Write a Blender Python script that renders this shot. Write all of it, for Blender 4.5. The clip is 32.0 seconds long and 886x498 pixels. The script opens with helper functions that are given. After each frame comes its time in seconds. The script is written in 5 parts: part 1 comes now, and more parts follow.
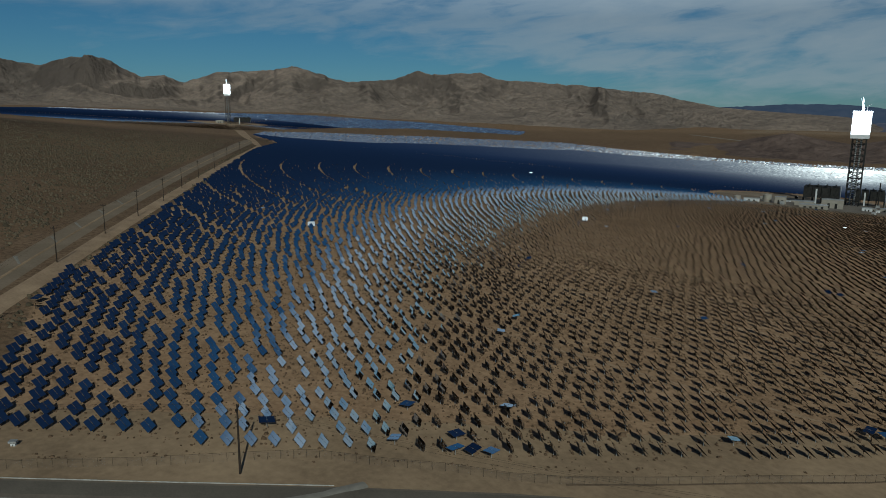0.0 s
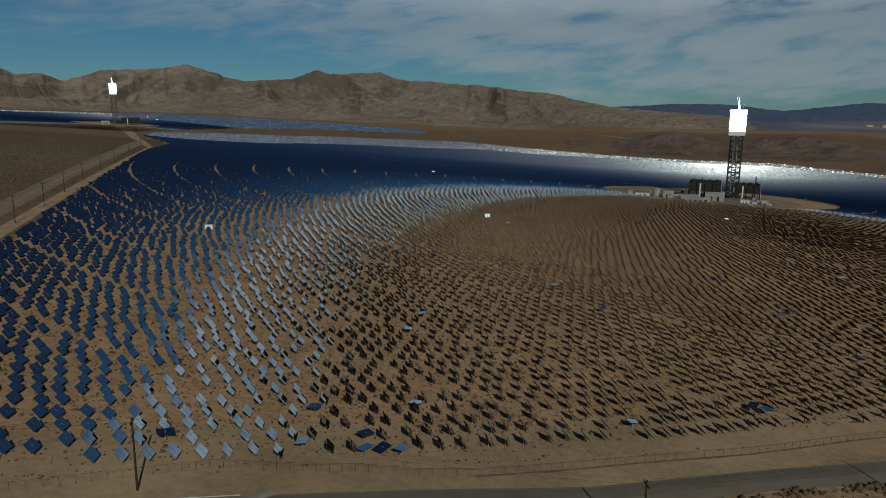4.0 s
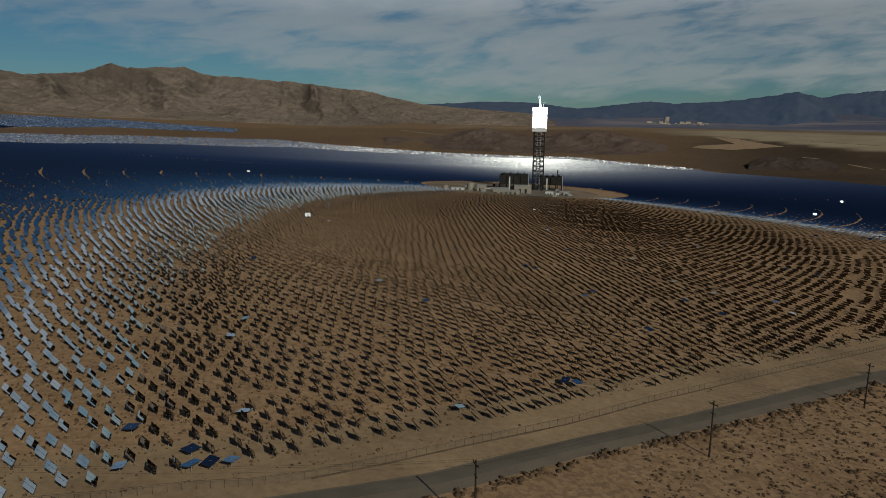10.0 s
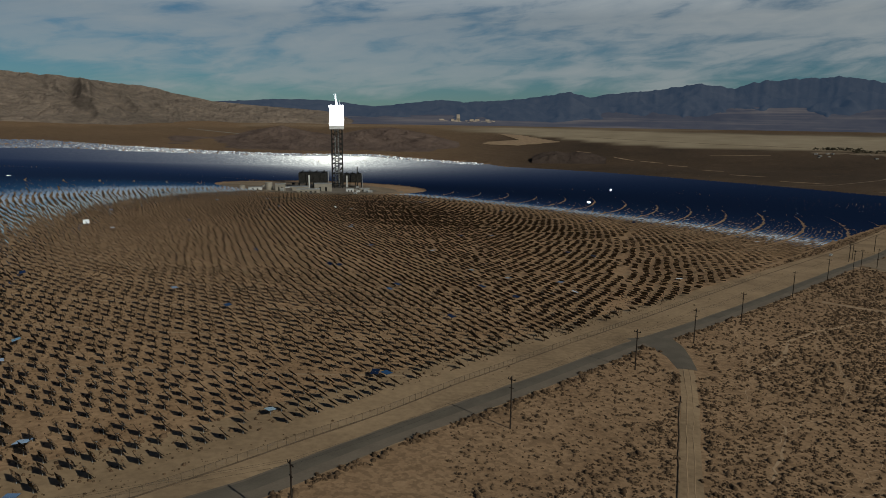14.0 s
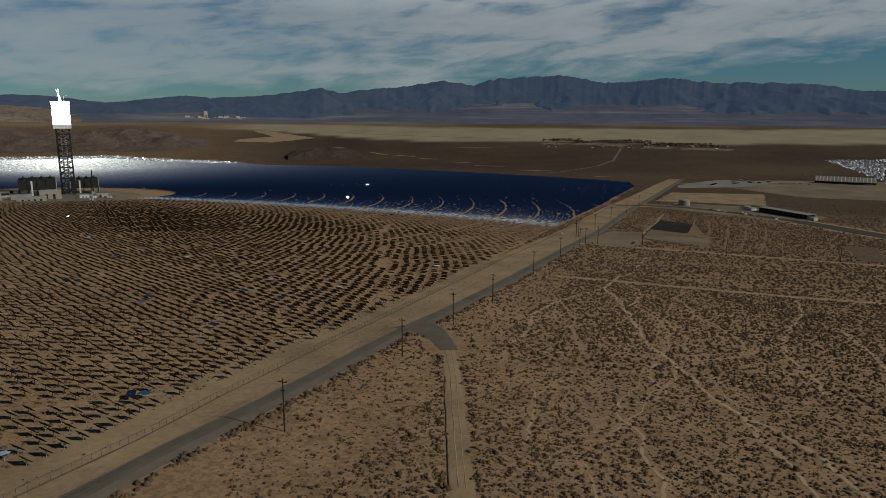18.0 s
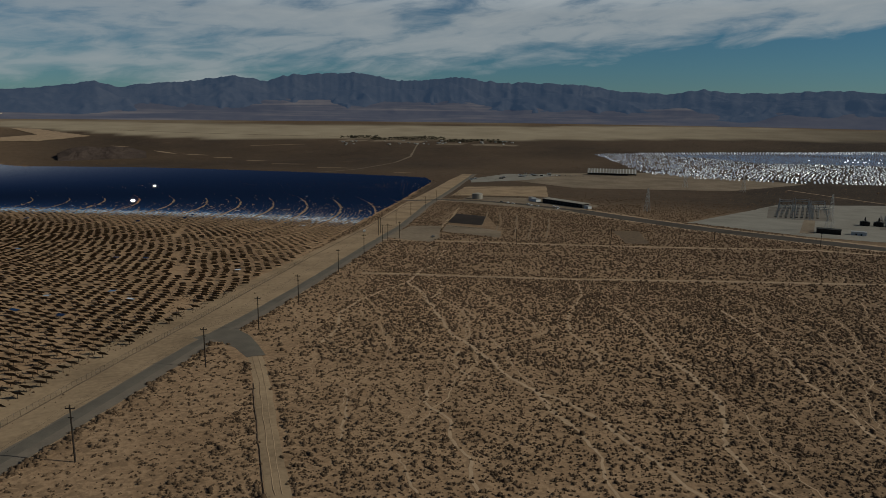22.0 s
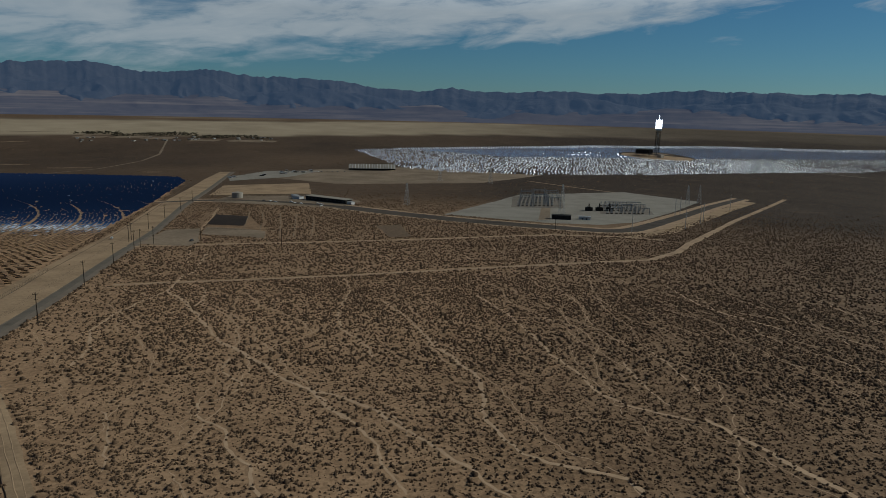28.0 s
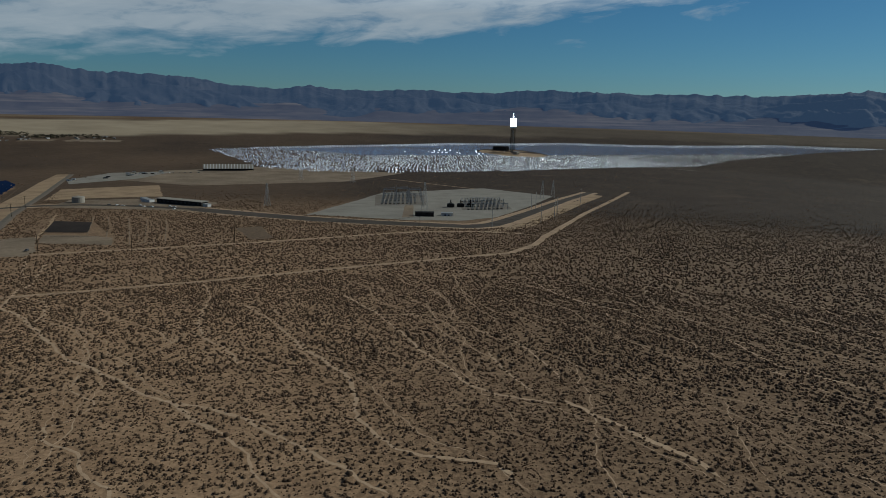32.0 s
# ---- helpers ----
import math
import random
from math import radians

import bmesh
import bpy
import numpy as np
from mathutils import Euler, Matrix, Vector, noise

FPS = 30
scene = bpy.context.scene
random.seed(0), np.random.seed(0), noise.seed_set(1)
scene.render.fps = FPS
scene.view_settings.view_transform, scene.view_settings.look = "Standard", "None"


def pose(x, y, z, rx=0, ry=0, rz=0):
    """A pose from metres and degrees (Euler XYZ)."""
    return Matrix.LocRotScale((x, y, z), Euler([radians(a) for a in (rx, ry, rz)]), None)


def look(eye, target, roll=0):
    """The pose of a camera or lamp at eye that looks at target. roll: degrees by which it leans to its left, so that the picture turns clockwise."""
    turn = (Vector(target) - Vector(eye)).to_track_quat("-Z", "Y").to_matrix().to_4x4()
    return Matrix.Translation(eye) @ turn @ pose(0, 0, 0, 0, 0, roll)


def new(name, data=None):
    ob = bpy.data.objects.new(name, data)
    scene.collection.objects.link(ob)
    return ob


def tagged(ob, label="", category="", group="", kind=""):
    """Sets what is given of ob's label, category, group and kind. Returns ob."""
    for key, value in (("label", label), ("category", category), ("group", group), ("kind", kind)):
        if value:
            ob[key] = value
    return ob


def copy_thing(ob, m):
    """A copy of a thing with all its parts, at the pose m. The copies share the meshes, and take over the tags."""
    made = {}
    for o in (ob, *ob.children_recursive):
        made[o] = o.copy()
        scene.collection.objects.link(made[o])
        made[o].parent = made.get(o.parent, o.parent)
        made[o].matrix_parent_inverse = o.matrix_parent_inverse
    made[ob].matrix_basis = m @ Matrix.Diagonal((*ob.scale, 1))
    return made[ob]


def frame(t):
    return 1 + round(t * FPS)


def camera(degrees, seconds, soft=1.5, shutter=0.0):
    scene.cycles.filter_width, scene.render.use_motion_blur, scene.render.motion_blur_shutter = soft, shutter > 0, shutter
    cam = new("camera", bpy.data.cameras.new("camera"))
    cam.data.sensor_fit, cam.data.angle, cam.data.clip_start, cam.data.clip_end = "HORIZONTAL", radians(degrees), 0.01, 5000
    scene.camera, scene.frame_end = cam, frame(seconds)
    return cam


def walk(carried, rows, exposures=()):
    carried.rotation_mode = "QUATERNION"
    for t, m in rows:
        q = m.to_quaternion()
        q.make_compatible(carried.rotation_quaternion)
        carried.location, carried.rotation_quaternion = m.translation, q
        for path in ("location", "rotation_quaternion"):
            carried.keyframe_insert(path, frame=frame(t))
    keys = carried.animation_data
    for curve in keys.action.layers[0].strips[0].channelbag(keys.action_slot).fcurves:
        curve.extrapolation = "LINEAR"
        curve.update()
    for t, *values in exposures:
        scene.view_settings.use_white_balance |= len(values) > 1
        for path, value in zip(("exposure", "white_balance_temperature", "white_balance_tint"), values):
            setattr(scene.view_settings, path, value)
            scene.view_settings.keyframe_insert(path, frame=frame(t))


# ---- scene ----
cam = camera(65.39, 32.0, soft=0.55)


def ypr(x, y, z, yaw, pitch, roll):
    """Camera pose: yaw clockwise from +Y, pitch downwards, roll."""
    return pose(x, y, z) @ pose(0, 0, 0, 0, 0, -yaw) @ pose(0, 0, 0, 90 - pitch) @ pose(0, 0, 0, 0, 0, roll)


PATH = [
    (0, -0.32, 2.25, 84.45, -34.848, 10.937, 0.644),
    (1, -0.19, 2.63, 84.11, -32.857, 10.922, 0.614),
    (2, -0.41, 2.74, 83.84, -30.822, 10.916, 0.559),
    (3, -0.39, 2.62, 83.69, -28.816, 10.912, 0.513),
    (3.5, -0.34, 2.68, 83.66, -27.857, 10.883, 0.511),
    (5.5, 0.03, 2.11, 84.02, -23.574, 10.906, 0.502),
    (6, 0.03, 1.81, 84.18, -22.409, 10.924, 0.539),
    (7, -0.30, 1.89, 84.37, -20.031, 10.956, 0.477),
    (8, -0.42, 1.87, 84.20, -17.613, 10.955, 0.478),
    (9, -0.38, 1.61, 84.09, -14.911, 10.954, 0.472),
    (10, -0.22, 1.19, 84.06, -11.904, 10.972, 0.487),
    (11, -0.02, 0.91, 84.04, -8.372, 10.994, 0.412),
    (12, 0.03, 0.56, 83.89, -4.419, 11.010, 0.396),
    (13, -0.00, -0.00, 83.64, 0.000, 11.025, 0.459),
    (13.5, -0.04, -0.30, 83.60, 2.291, 11.016, 0.534),
    (15.5, -0.09, -2.01, 84.11, 11.731, 11.018, 0.435),
    (16, -0.05, -2.25, 84.16, 14.283, 11.065, 0.349),
    (17, 0.03, -2.44, 84.24, 19.356, 11.147, 0.208),
    (18, -0.03, -2.30, 84.41, 24.413, 11.209, 0.211),
    (19, -0.33, -2.62, 84.42, 29.626, 11.224, 0.070),
    (20, -0.62, -2.81, 84.54, 34.337, 11.267, 0.151),
    (20.5, -0.86, -3.10, 84.75, 36.058, 11.285, 0.245),
    (21, -1.13, -3.50, 85.03, 37.647, 11.299, 0.370),
    (22, -1.72, -4.49, 85.90, 40.937, 11.365, 0.595),
    (23, -3.17, -5.64, 86.83, 44.286, 11.417, 0.911),
    (24, -3.82, -6.60, 87.70, 47.657, 11.466, 1.036),
    (25, -4.61, -7.01, 88.33, 50.828, 11.498, 1.048),
    (25.5, -5.01, -7.21, 88.59, 52.399, 11.501, 1.065),
    (27.5, -6.66, -8.40, 89.17, 58.982, 11.458, 1.184),
    (28, -6.99, -8.45, 89.31, 60.569, 11.473, 1.242),
    (29, -7.55, -8.58, 89.60, 63.692, 11.472, 1.311),
    (30, -7.84, -8.59, 89.85, 66.780, 11.444, 1.356),
    (31, -8.30, -8.60, 89.97, 69.748, 11.411, 1.284),
    (32, -8.91, -8.77, 89.92, 71.985, 11.372, 1.421),
]
walk(cam, [(p[0], ypr(*p[1:])) for p in PATH],
     [(0, -1.32, 5380, 1), (3, -1.32, 5680, 2), (7, -1.31, 6080, 6), (9, -1.31, 6180, 7), (13, -1.26, 6080, 7), (20, -1.16, 5980, 7), (24, -1.09, 5910, 7), (28, -1.01, 5680, 6), (32, -0.96, 5480, 5)])

# ---- light ----
SUN_AZ, SUN_EL = 136.6, 32.0
SUN_DIR = np.array([math.sin(radians(SUN_AZ)) * math.cos(radians(SUN_EL)), math.cos(radians(SUN_AZ)) * math.cos(radians(SUN_EL)), math.sin(radians(SUN_EL))])

world = bpy.data.worlds.new("sky")
scene.world = world
world.use_nodes = True
wn, wl = world.node_tree.nodes, world.node_tree.links
wn.clear()


def node(tree, kind, **values):
    n = tree.nodes.new(kind)
    for k, v in values.items():
        if k in n.inputs.keys():
            n.inputs[k].default_value = v
    return n


def math_node(tree, op, a, b=0.0):
    n = tree.nodes.new("ShaderNodeMath")
    n.operation = op
    for i, v in enumerate((a, b)):
        if isinstance(v, (int, float)):
            n.inputs[i].default_value = v
        else:
            tree.links.new(v, n.inputs[i])
    return n.outputs[0]


def ramp(tree, source, stops):
    n = tree.nodes.new("ShaderNodeValToRGB")
    e = n.color_ramp.elements
    while len(e) < len(stops):
        e.new(0.5)
    for item, (pos, col) in zip(e, stops):
        item.position = pos
        item.color = (*col, 1) if len(col) == 3 else col
    tree.links.new(source, n.inputs[0])
    return n.outputs[0]


def mix(tree, fac, a, b):
    n = tree.nodes.new("ShaderNodeMix")
    n.data_type = "RGBA"
    for i, v in ((0, fac), (6, a), (7, b)):
        if isinstance(v, (int, float)):
            n.inputs[i].default_value = v
        elif isinstance(v, tuple):
            n.inputs[i].default_value = (*v, 1)
        else:
            tree.links.new(v, n.inputs[i])
    return n.outputs[2]


wt = world.node_tree
sky = wn.new("ShaderNodeTexSky")
sky.sky_type, sky.sun_disc = "NISHITA", False
sky.sun_elevation, sky.sun_rotation = radians(SUN_EL), radians(SUN_AZ)
sky.altitude, sky.air_density, sky.dust_density, sky.ozone_density = 900, 1.0, 0.25, 3.0
# cirrus sheet laid out by azimuth and elevation, in long streaks that climb slightly eastwards
tc = wn.new("ShaderNodeTexCoord")
sep = wn.new("ShaderNodeSeparateXYZ")
wl.new(tc.outputs["Generated"], sep.inputs[0])
azim = math_node(wt, "MULTIPLY", math_node(wt, "ARCTAN2", sep.outputs[0], sep.outputs[1]), 57.2958)
elev = math_node(wt, "MULTIPLY", math_node(wt, "ARCSINE", sep.outputs[2]), 57.2958)
comb = wn.new("ShaderNodeCombineXYZ")
wl.new(math_node(wt, "DIVIDE", azim, 13.0), comb.inputs[0])
wl.new(math_node(wt, "DIVIDE", math_node(wt, "SUBTRACT", elev, math_node(wt, "MULTIPLY", azim, 0.085)), 3.0), comb.inputs[1])
n1 = node(wt, "ShaderNodeTexNoise", Scale=1.0, Detail=6.0, Roughness=0.5, Distortion=0.9)
wl.new(comb.outputs[0], n1.inputs["Vector"])
n2 = node(wt, "ShaderNodeTexNoise", Scale=3.1, Detail=7.0, Roughness=0.6, Distortion=0.5)
wl.new(comb.outputs[0], n2.inputs["Vector"])
# lower edge of the sheet and its thickness, from azimuth -90 to 110
around = math_node(wt, "DIVIDE", math_node(wt, "ADD", azim, 90.0), 200.0)
grey = lambda v: (v, v, v)
edge = math_node(wt, "MULTIPLY", ramp(wt, around, [((a + 90) / 200, grey(e / 12)) for a, e in
                 ((-90, 7.5), (-50, 6.6), (-26, 3.4), (-10, 0.9), (8, 1.2), (37, 3.4), (50, 4.6), (68, 6.2), (82, 7.6), (110, 11))]), 12.0)
thick = ramp(wt, around, [((a + 90) / 200, grey(v)) for a, v in ((-90, 0.3), (-45, 0.42), (-20, 0.68), (5, 0.68), (22, 0.8), (60, 0.9), (110, 0.85))])
over = math_node(wt, "MINIMUM", math_node(wt, "MAXIMUM", math_node(wt, "DIVIDE", math_node(wt, "SUBTRACT", elev, edge), 1.6), -1.6), 1.0)
dens = math_node(wt, "ADD", math_node(wt, "ADD", math_node(wt, "MULTIPLY", n1.outputs["Fac"], 0.62), math_node(wt, "MULTIPLY", n2.outputs["Fac"], 0.38)), math_node(wt, "MULTIPLY", over, 0.13))
cover = ramp(wt, dens, [(0.46, (0, 0, 0)), (0.53, (0.3, 0.3, 0.3)), (0.62, (0.8, 0.8, 0.8)), (0.74, (1, 1, 1))])
top = math_node(wt, "MULTIPLY", math_node(wt, "SUBTRACT", 0.27, sep.outputs[2]), 9.0)
top.node.use_clamp = True
cover = math_node(wt, "MULTIPLY", math_node(wt, "MULTIPLY", cover, thick), top)
tone = wn.new("ShaderNodeHueSaturation")
tone.inputs["Hue"].default_value, tone.inputs["Saturation"].default_value, tone.inputs["Value"].default_value = 0.495, 1.05, 1.0
wl.new(sky.outputs[0], tone.inputs["Color"])
# bright ring of thin haze round the sun
ring = wn.new("ShaderNodeVectorMath")
ring.operation = "DOT_PRODUCT"
wl.new(tc.outputs["Generated"], ring.inputs[0])
ring.inputs[1].default_value = tuple(SUN_DIR)
near_sun = math_node(wt, "MAXIMUM", ring.outputs["Value"], 0.0)
glow = math_node(wt, "ADD", math_node(wt, "MULTIPLY", math_node(wt, "POWER", near_sun, 42.0), 6.0), math_node(wt, "ADD", math_node(wt, "MULTIPLY", math_node(wt, "POWER", near_sun, 260.0), 42.0), math_node(wt, "MULTIPLY", math_node(wt, "POWER", near_sun, 11.0), 1.5)))
hazy = wn.new("ShaderNodeVectorMath")
hazy.operation = "ADD"
tint = wn.new("ShaderNodeVectorMath")
tint.operation = "MULTIPLY"
wl.new(tone.outputs[0], tint.inputs[0])
aloft = math_node(wt, "MULTIPLY", math_node(wt, "SUBTRACT", sep.outputs[2], 0.2), 4.5)
aloft.node.use_clamp = True
wl.new(mix(wt, aloft, (0.67, 0.985, 1.10), (0.48, 0.455, 0.54)), tint.inputs[1])
# unseen upper cloud made twice as bright, added to brighten the mirrors' reflections
upper = math_node(wt, "MULTIPLY", math_node(wt, "SUBTRACT", sep.outputs[2], 0.13), 14.0)
upper.node.use_clamp = True
wl.new(mix(wt, cover, tint.outputs[0], mix(wt, upper, (12.0, 12.2, 11.7), (24.0, 24.4, 23.6))), hazy.inputs[0])
warm = wn.new("ShaderNodeVectorMath")
warm.operation = "MULTIPLY"
wl.new(glow, warm.inputs[0])
warm.inputs[1].default_value = (1.0, 0.99, 0.85)
wl.new(warm.outputs[0], hazy.inputs[1])
bg_sky = node(wt, "ShaderNodeBackground", Strength=0.06)
wl.new(hazy.outputs[0], bg_sky.inputs[0])
out = wn.new("ShaderNodeOutputWorld")
wl.new(bg_sky.outputs[0], out.inputs[0])

sun = new("sun", bpy.data.lights.new("sun", "SUN"))
sun.data.energy, sun.data.angle, sun.data.color = 5.0, radians(0.53), (1.0, 0.925, 0.735)
sun.matrix_world = look((0, 0, 500), tuple(np.array([0, 0, 500]) - SUN_DIR))

# ---- terrain ----
EYE_Z = 84.0
G = (-71.97, -31.70, 13.63, 29.94, -2.95)
def quad(x, y):
    x, y = x / 1000, y / 1000
    return G[0] * x + G[1] * y + G[2] * x * x + G[3] * x * y + G[4] * y * y


def gz(x, y):
    """Height of the ground: a fan that slopes down to a dry lake and rises gently beyond it."""
    x, y = np.asarray(x, float), np.asarray(y, float)
    r = np.hypot(x, y) + 1e-6
    az = np.degrees(np.arctan2(x, y))
    r0 = np.interp(az, [-60, -45, -20, 50, 65], [1300, 1500, 2300, 2300, 2800])
    r1 = np.interp(az, [-60, -45, -20], [3600, 3700, 4500])
    e = np.interp(az, [-40, -15], [0, 1])
    k = np.minimum(1, r0 / r)
    zq = quad(x * k, y * k)
    a0 = np.arctan2(zq - EYE_Z, np.minimum(r, r0))
    a1 = np.radians(np.interp(az, [-85, -64, -52, -40, -30, -5, 20, 75], [0.5, 0.4, 0.15, 0.05, 0, -0.6, -0.75, -0.85]))
    t = np.clip((r - r0) / (r1 - r0), 0, 1)
    t = t * (2 - t) * e + t * (1 - e)
    return np.where(r < r0, zq, EYE_Z + r * np.tan(a0 + (a1 - a0) * t))


def gp(x, y, up=0.0):
    return Vector((x, y, float(gz(x, y)) + up))


PAD_A = (-126.0, 1136.0)
TOWER_A, TOWER_B, TOWER_C = (-84.0, 1159.0), (2640.0, 580.0), (-2061.0, 1614.0)


# ---- materials ----
def material(name, rough=0.8, metal=0.0, base=(0.5, 0.5, 0.5)):
    m = bpy.data.materials.new(name)
    m.use_nodes = True
    b = m.node_tree.nodes["Principled BSDF"]
    b.inputs["Roughness"].default_value = rough
    b.inputs["Metallic"].default_value = metal
    b.inputs["Base Color"].default_value = (*base, 1)
    if rough > 0.75:
        b.inputs["Specular IOR Level"].default_value = 0.12
    return m


def bsdf(m):
    return m.node_tree.nodes["Principled BSDF"]


def position(m):
    return m.node_tree.nodes.new("ShaderNodeNewGeometry").outputs["Position"]


def noisy(m, scale, detail=4.0, rough=0.55, vector=None):
    n = node(m.node_tree, "ShaderNodeTexNoise", Scale=scale, Detail=detail, Roughness=rough)
    m.node_tree.links.new(vector or position(m), n.inputs["Vector"])
    return n.outputs["Fac"]


def worn(name, low, high, scale, rough=0.85, metal=0.0, fine=None, bump=0.0):
    """A material that wavers between two colours at a coarse and a fine scale."""
    m = material(name, rough, metal)
    t = m.node_tree
    a = noisy(m, scale)
    b = noisy(m, fine or scale * 9)
    f = math_node(t, "ADD", math_node(t, "MULTIPLY", a, 0.6), math_node(t, "MULTIPLY", b, 0.4))
    t.links.new(ramp(t, f, [(0.33, low), (0.67, high)]), bsdf(m).inputs["Base Color"])
    if bump:
        bn = node(t, "ShaderNodeBump", Strength=bump, Distance=0.1)
        t.links.new(b, bn.inputs["Height"])
        t.links.new(bn.outputs[0], bsdf(m).inputs["Normal"])
    return m


M_DIRT = worn("graded dirt", (0.225, 0.158, 0.098), (0.43, 0.305, 0.187), 0.035, 0.95, fine=0.5)
M_ASPHALT = worn("asphalt", (0.045, 0.045, 0.045), (0.075, 0.07, 0.065), 0.08, 0.9, fine=3)
M_STEEL = worn("galvanised steel", (0.30, 0.30, 0.295), (0.46, 0.46, 0.45), 0.4, 0.55, 0.35)
M_BACK = worn("mirror back", (0.035, 0.026, 0.018), (0.085, 0.064, 0.045), 0.6, 0.8)


def rock(name, low, high, scale, relief, broad=None, steep=None):
    m = worn(name, low, high, broad or scale, 0.95, fine=scale * 6)
    t = m.node_tree
    geo = t.nodes.new("ShaderNodeNewGeometry")
    sq = t.nodes.new("ShaderNodeMapping")
    sq.inputs["Scale"].default_value = (1, 1, 0.35)
    t.links.new(geo.outputs["Position"], sq.inputs[0])
    a = node(t, "ShaderNodeTexNoise", Scale=scale * 2.2, Detail=9.0, Roughness=0.68, Distortion=0.6)
    t.links.new(sq.outputs[0], a.inputs["Vector"])
    bn = node(t, "ShaderNodeBump", Strength=1.0, Distance=relief)
    t.links.new(a.outputs["Fac"], bn.inputs["Height"])
    t.links.new(bn.outputs[0], bsdf(m).inputs["Normal"])
    if steep:
        up = t.nodes.new("ShaderNodeSeparateXYZ")
        t.links.new(geo.outputs["Normal"], up.inputs[0])
        f = ramp(t, math_node(t, "ADD", up.outputs[2], math_node(t, "MULTIPLY", math_node(t, "SUBTRACT", a.outputs["Fac"], 0.5), 0.5)), [(0.70, (1, 1, 1)), (0.92, (0, 0, 0))])
        col = bsdf(m).inputs["Base Color"].links[0].from_socket
        t.links.new(mix(t, math_node(t, "MULTIPLY", f, 0.8), col, steep), bsdf(m).inputs["Base Color"])
    return m


M_ROCK = rock("mountain rock", (0.17, 0.14, 0.118), (0.40, 0.31, 0.245), 0.006, 45, 0.0013, (0.105, 0.085, 0.073))
# distance haze painted in: bluish base colour and a faint blue emission
M_ROCK_HAZE = rock("hazed far mountain rock", (0.022, 0.022, 0.028), (0.05, 0.046, 0.048), 0.004, 10)
bsdf(M_ROCK_HAZE).inputs["Emission Color"].default_value = (0.052, 0.084, 0.138, 1)
bsdf(M_ROCK_HAZE).inputs["Emission Strength"].default_value = 0.98
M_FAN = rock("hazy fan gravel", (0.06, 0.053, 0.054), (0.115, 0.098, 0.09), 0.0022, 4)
# blue emission lays the haze over the gravel; the fans have no light
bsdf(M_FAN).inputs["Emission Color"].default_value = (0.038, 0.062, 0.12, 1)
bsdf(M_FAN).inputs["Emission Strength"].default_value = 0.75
fan_tree = M_FAN.node_tree
fan_map = fan_tree.nodes.new("ShaderNodeMapping")
fan_map.inputs["Scale"].default_value = (0.0011, 0.0011, 0.045)
fan_tree.links.new(position(M_FAN), fan_map.inputs[0])
fan_noise = node(fan_tree, "ShaderNodeTexNoise", Scale=1.0, Detail=6.0, Roughness=0.6)
fan_tree.links.new(fan_map.outputs[0], fan_noise.inputs["Vector"])
fan_base = bsdf(M_FAN).inputs["Base Color"].links[0].from_socket
fan_mix = mix(fan_tree, ramp(fan_tree, fan_noise.outputs["Fac"], [(0.52, (0, 0, 0)), (0.68, (0.42, 0.42, 0.42))]), fan_base, (0.34, 0.27, 0.21))
fan_tree.links.new(fan_mix, bsdf(M_FAN).inputs["Base Color"])
M_HILL = rock("hill rock", (0.10, 0.071, 0.06), (0.205, 0.148, 0.123), 0.012, 14)
M_BASALT = rock("dark basalt", (0.055, 0.04, 0.034), (0.11, 0.08, 0.066), 0.012, 10)
M_MIRROR = material("mirror glass", 0.04, 1.0, (0.72, 0.725, 0.74))
M_GLOW = material("receiver glow", 0.6, 0, (1, 1, 1))
bsdf(M_GLOW).inputs["Emission Color"].default_value = (1, 1, 1, 1)
bsdf(M_GLOW).inputs["Emission Strength"].default_value = 12
M_DARK = worn("dark steel", (0.014, 0.014, 0.014), (0.045, 0.042, 0.038), 0.3, 0.8)
M_WALL = worn("plant wall", (0.28, 0.25, 0.21), (0.36, 0.33, 0.28), 0.2, 0.8)
M_POLE = worn("tarred timber", (0.025, 0.02, 0.016), (0.06, 0.045, 0.035), 0.6, 0.9)


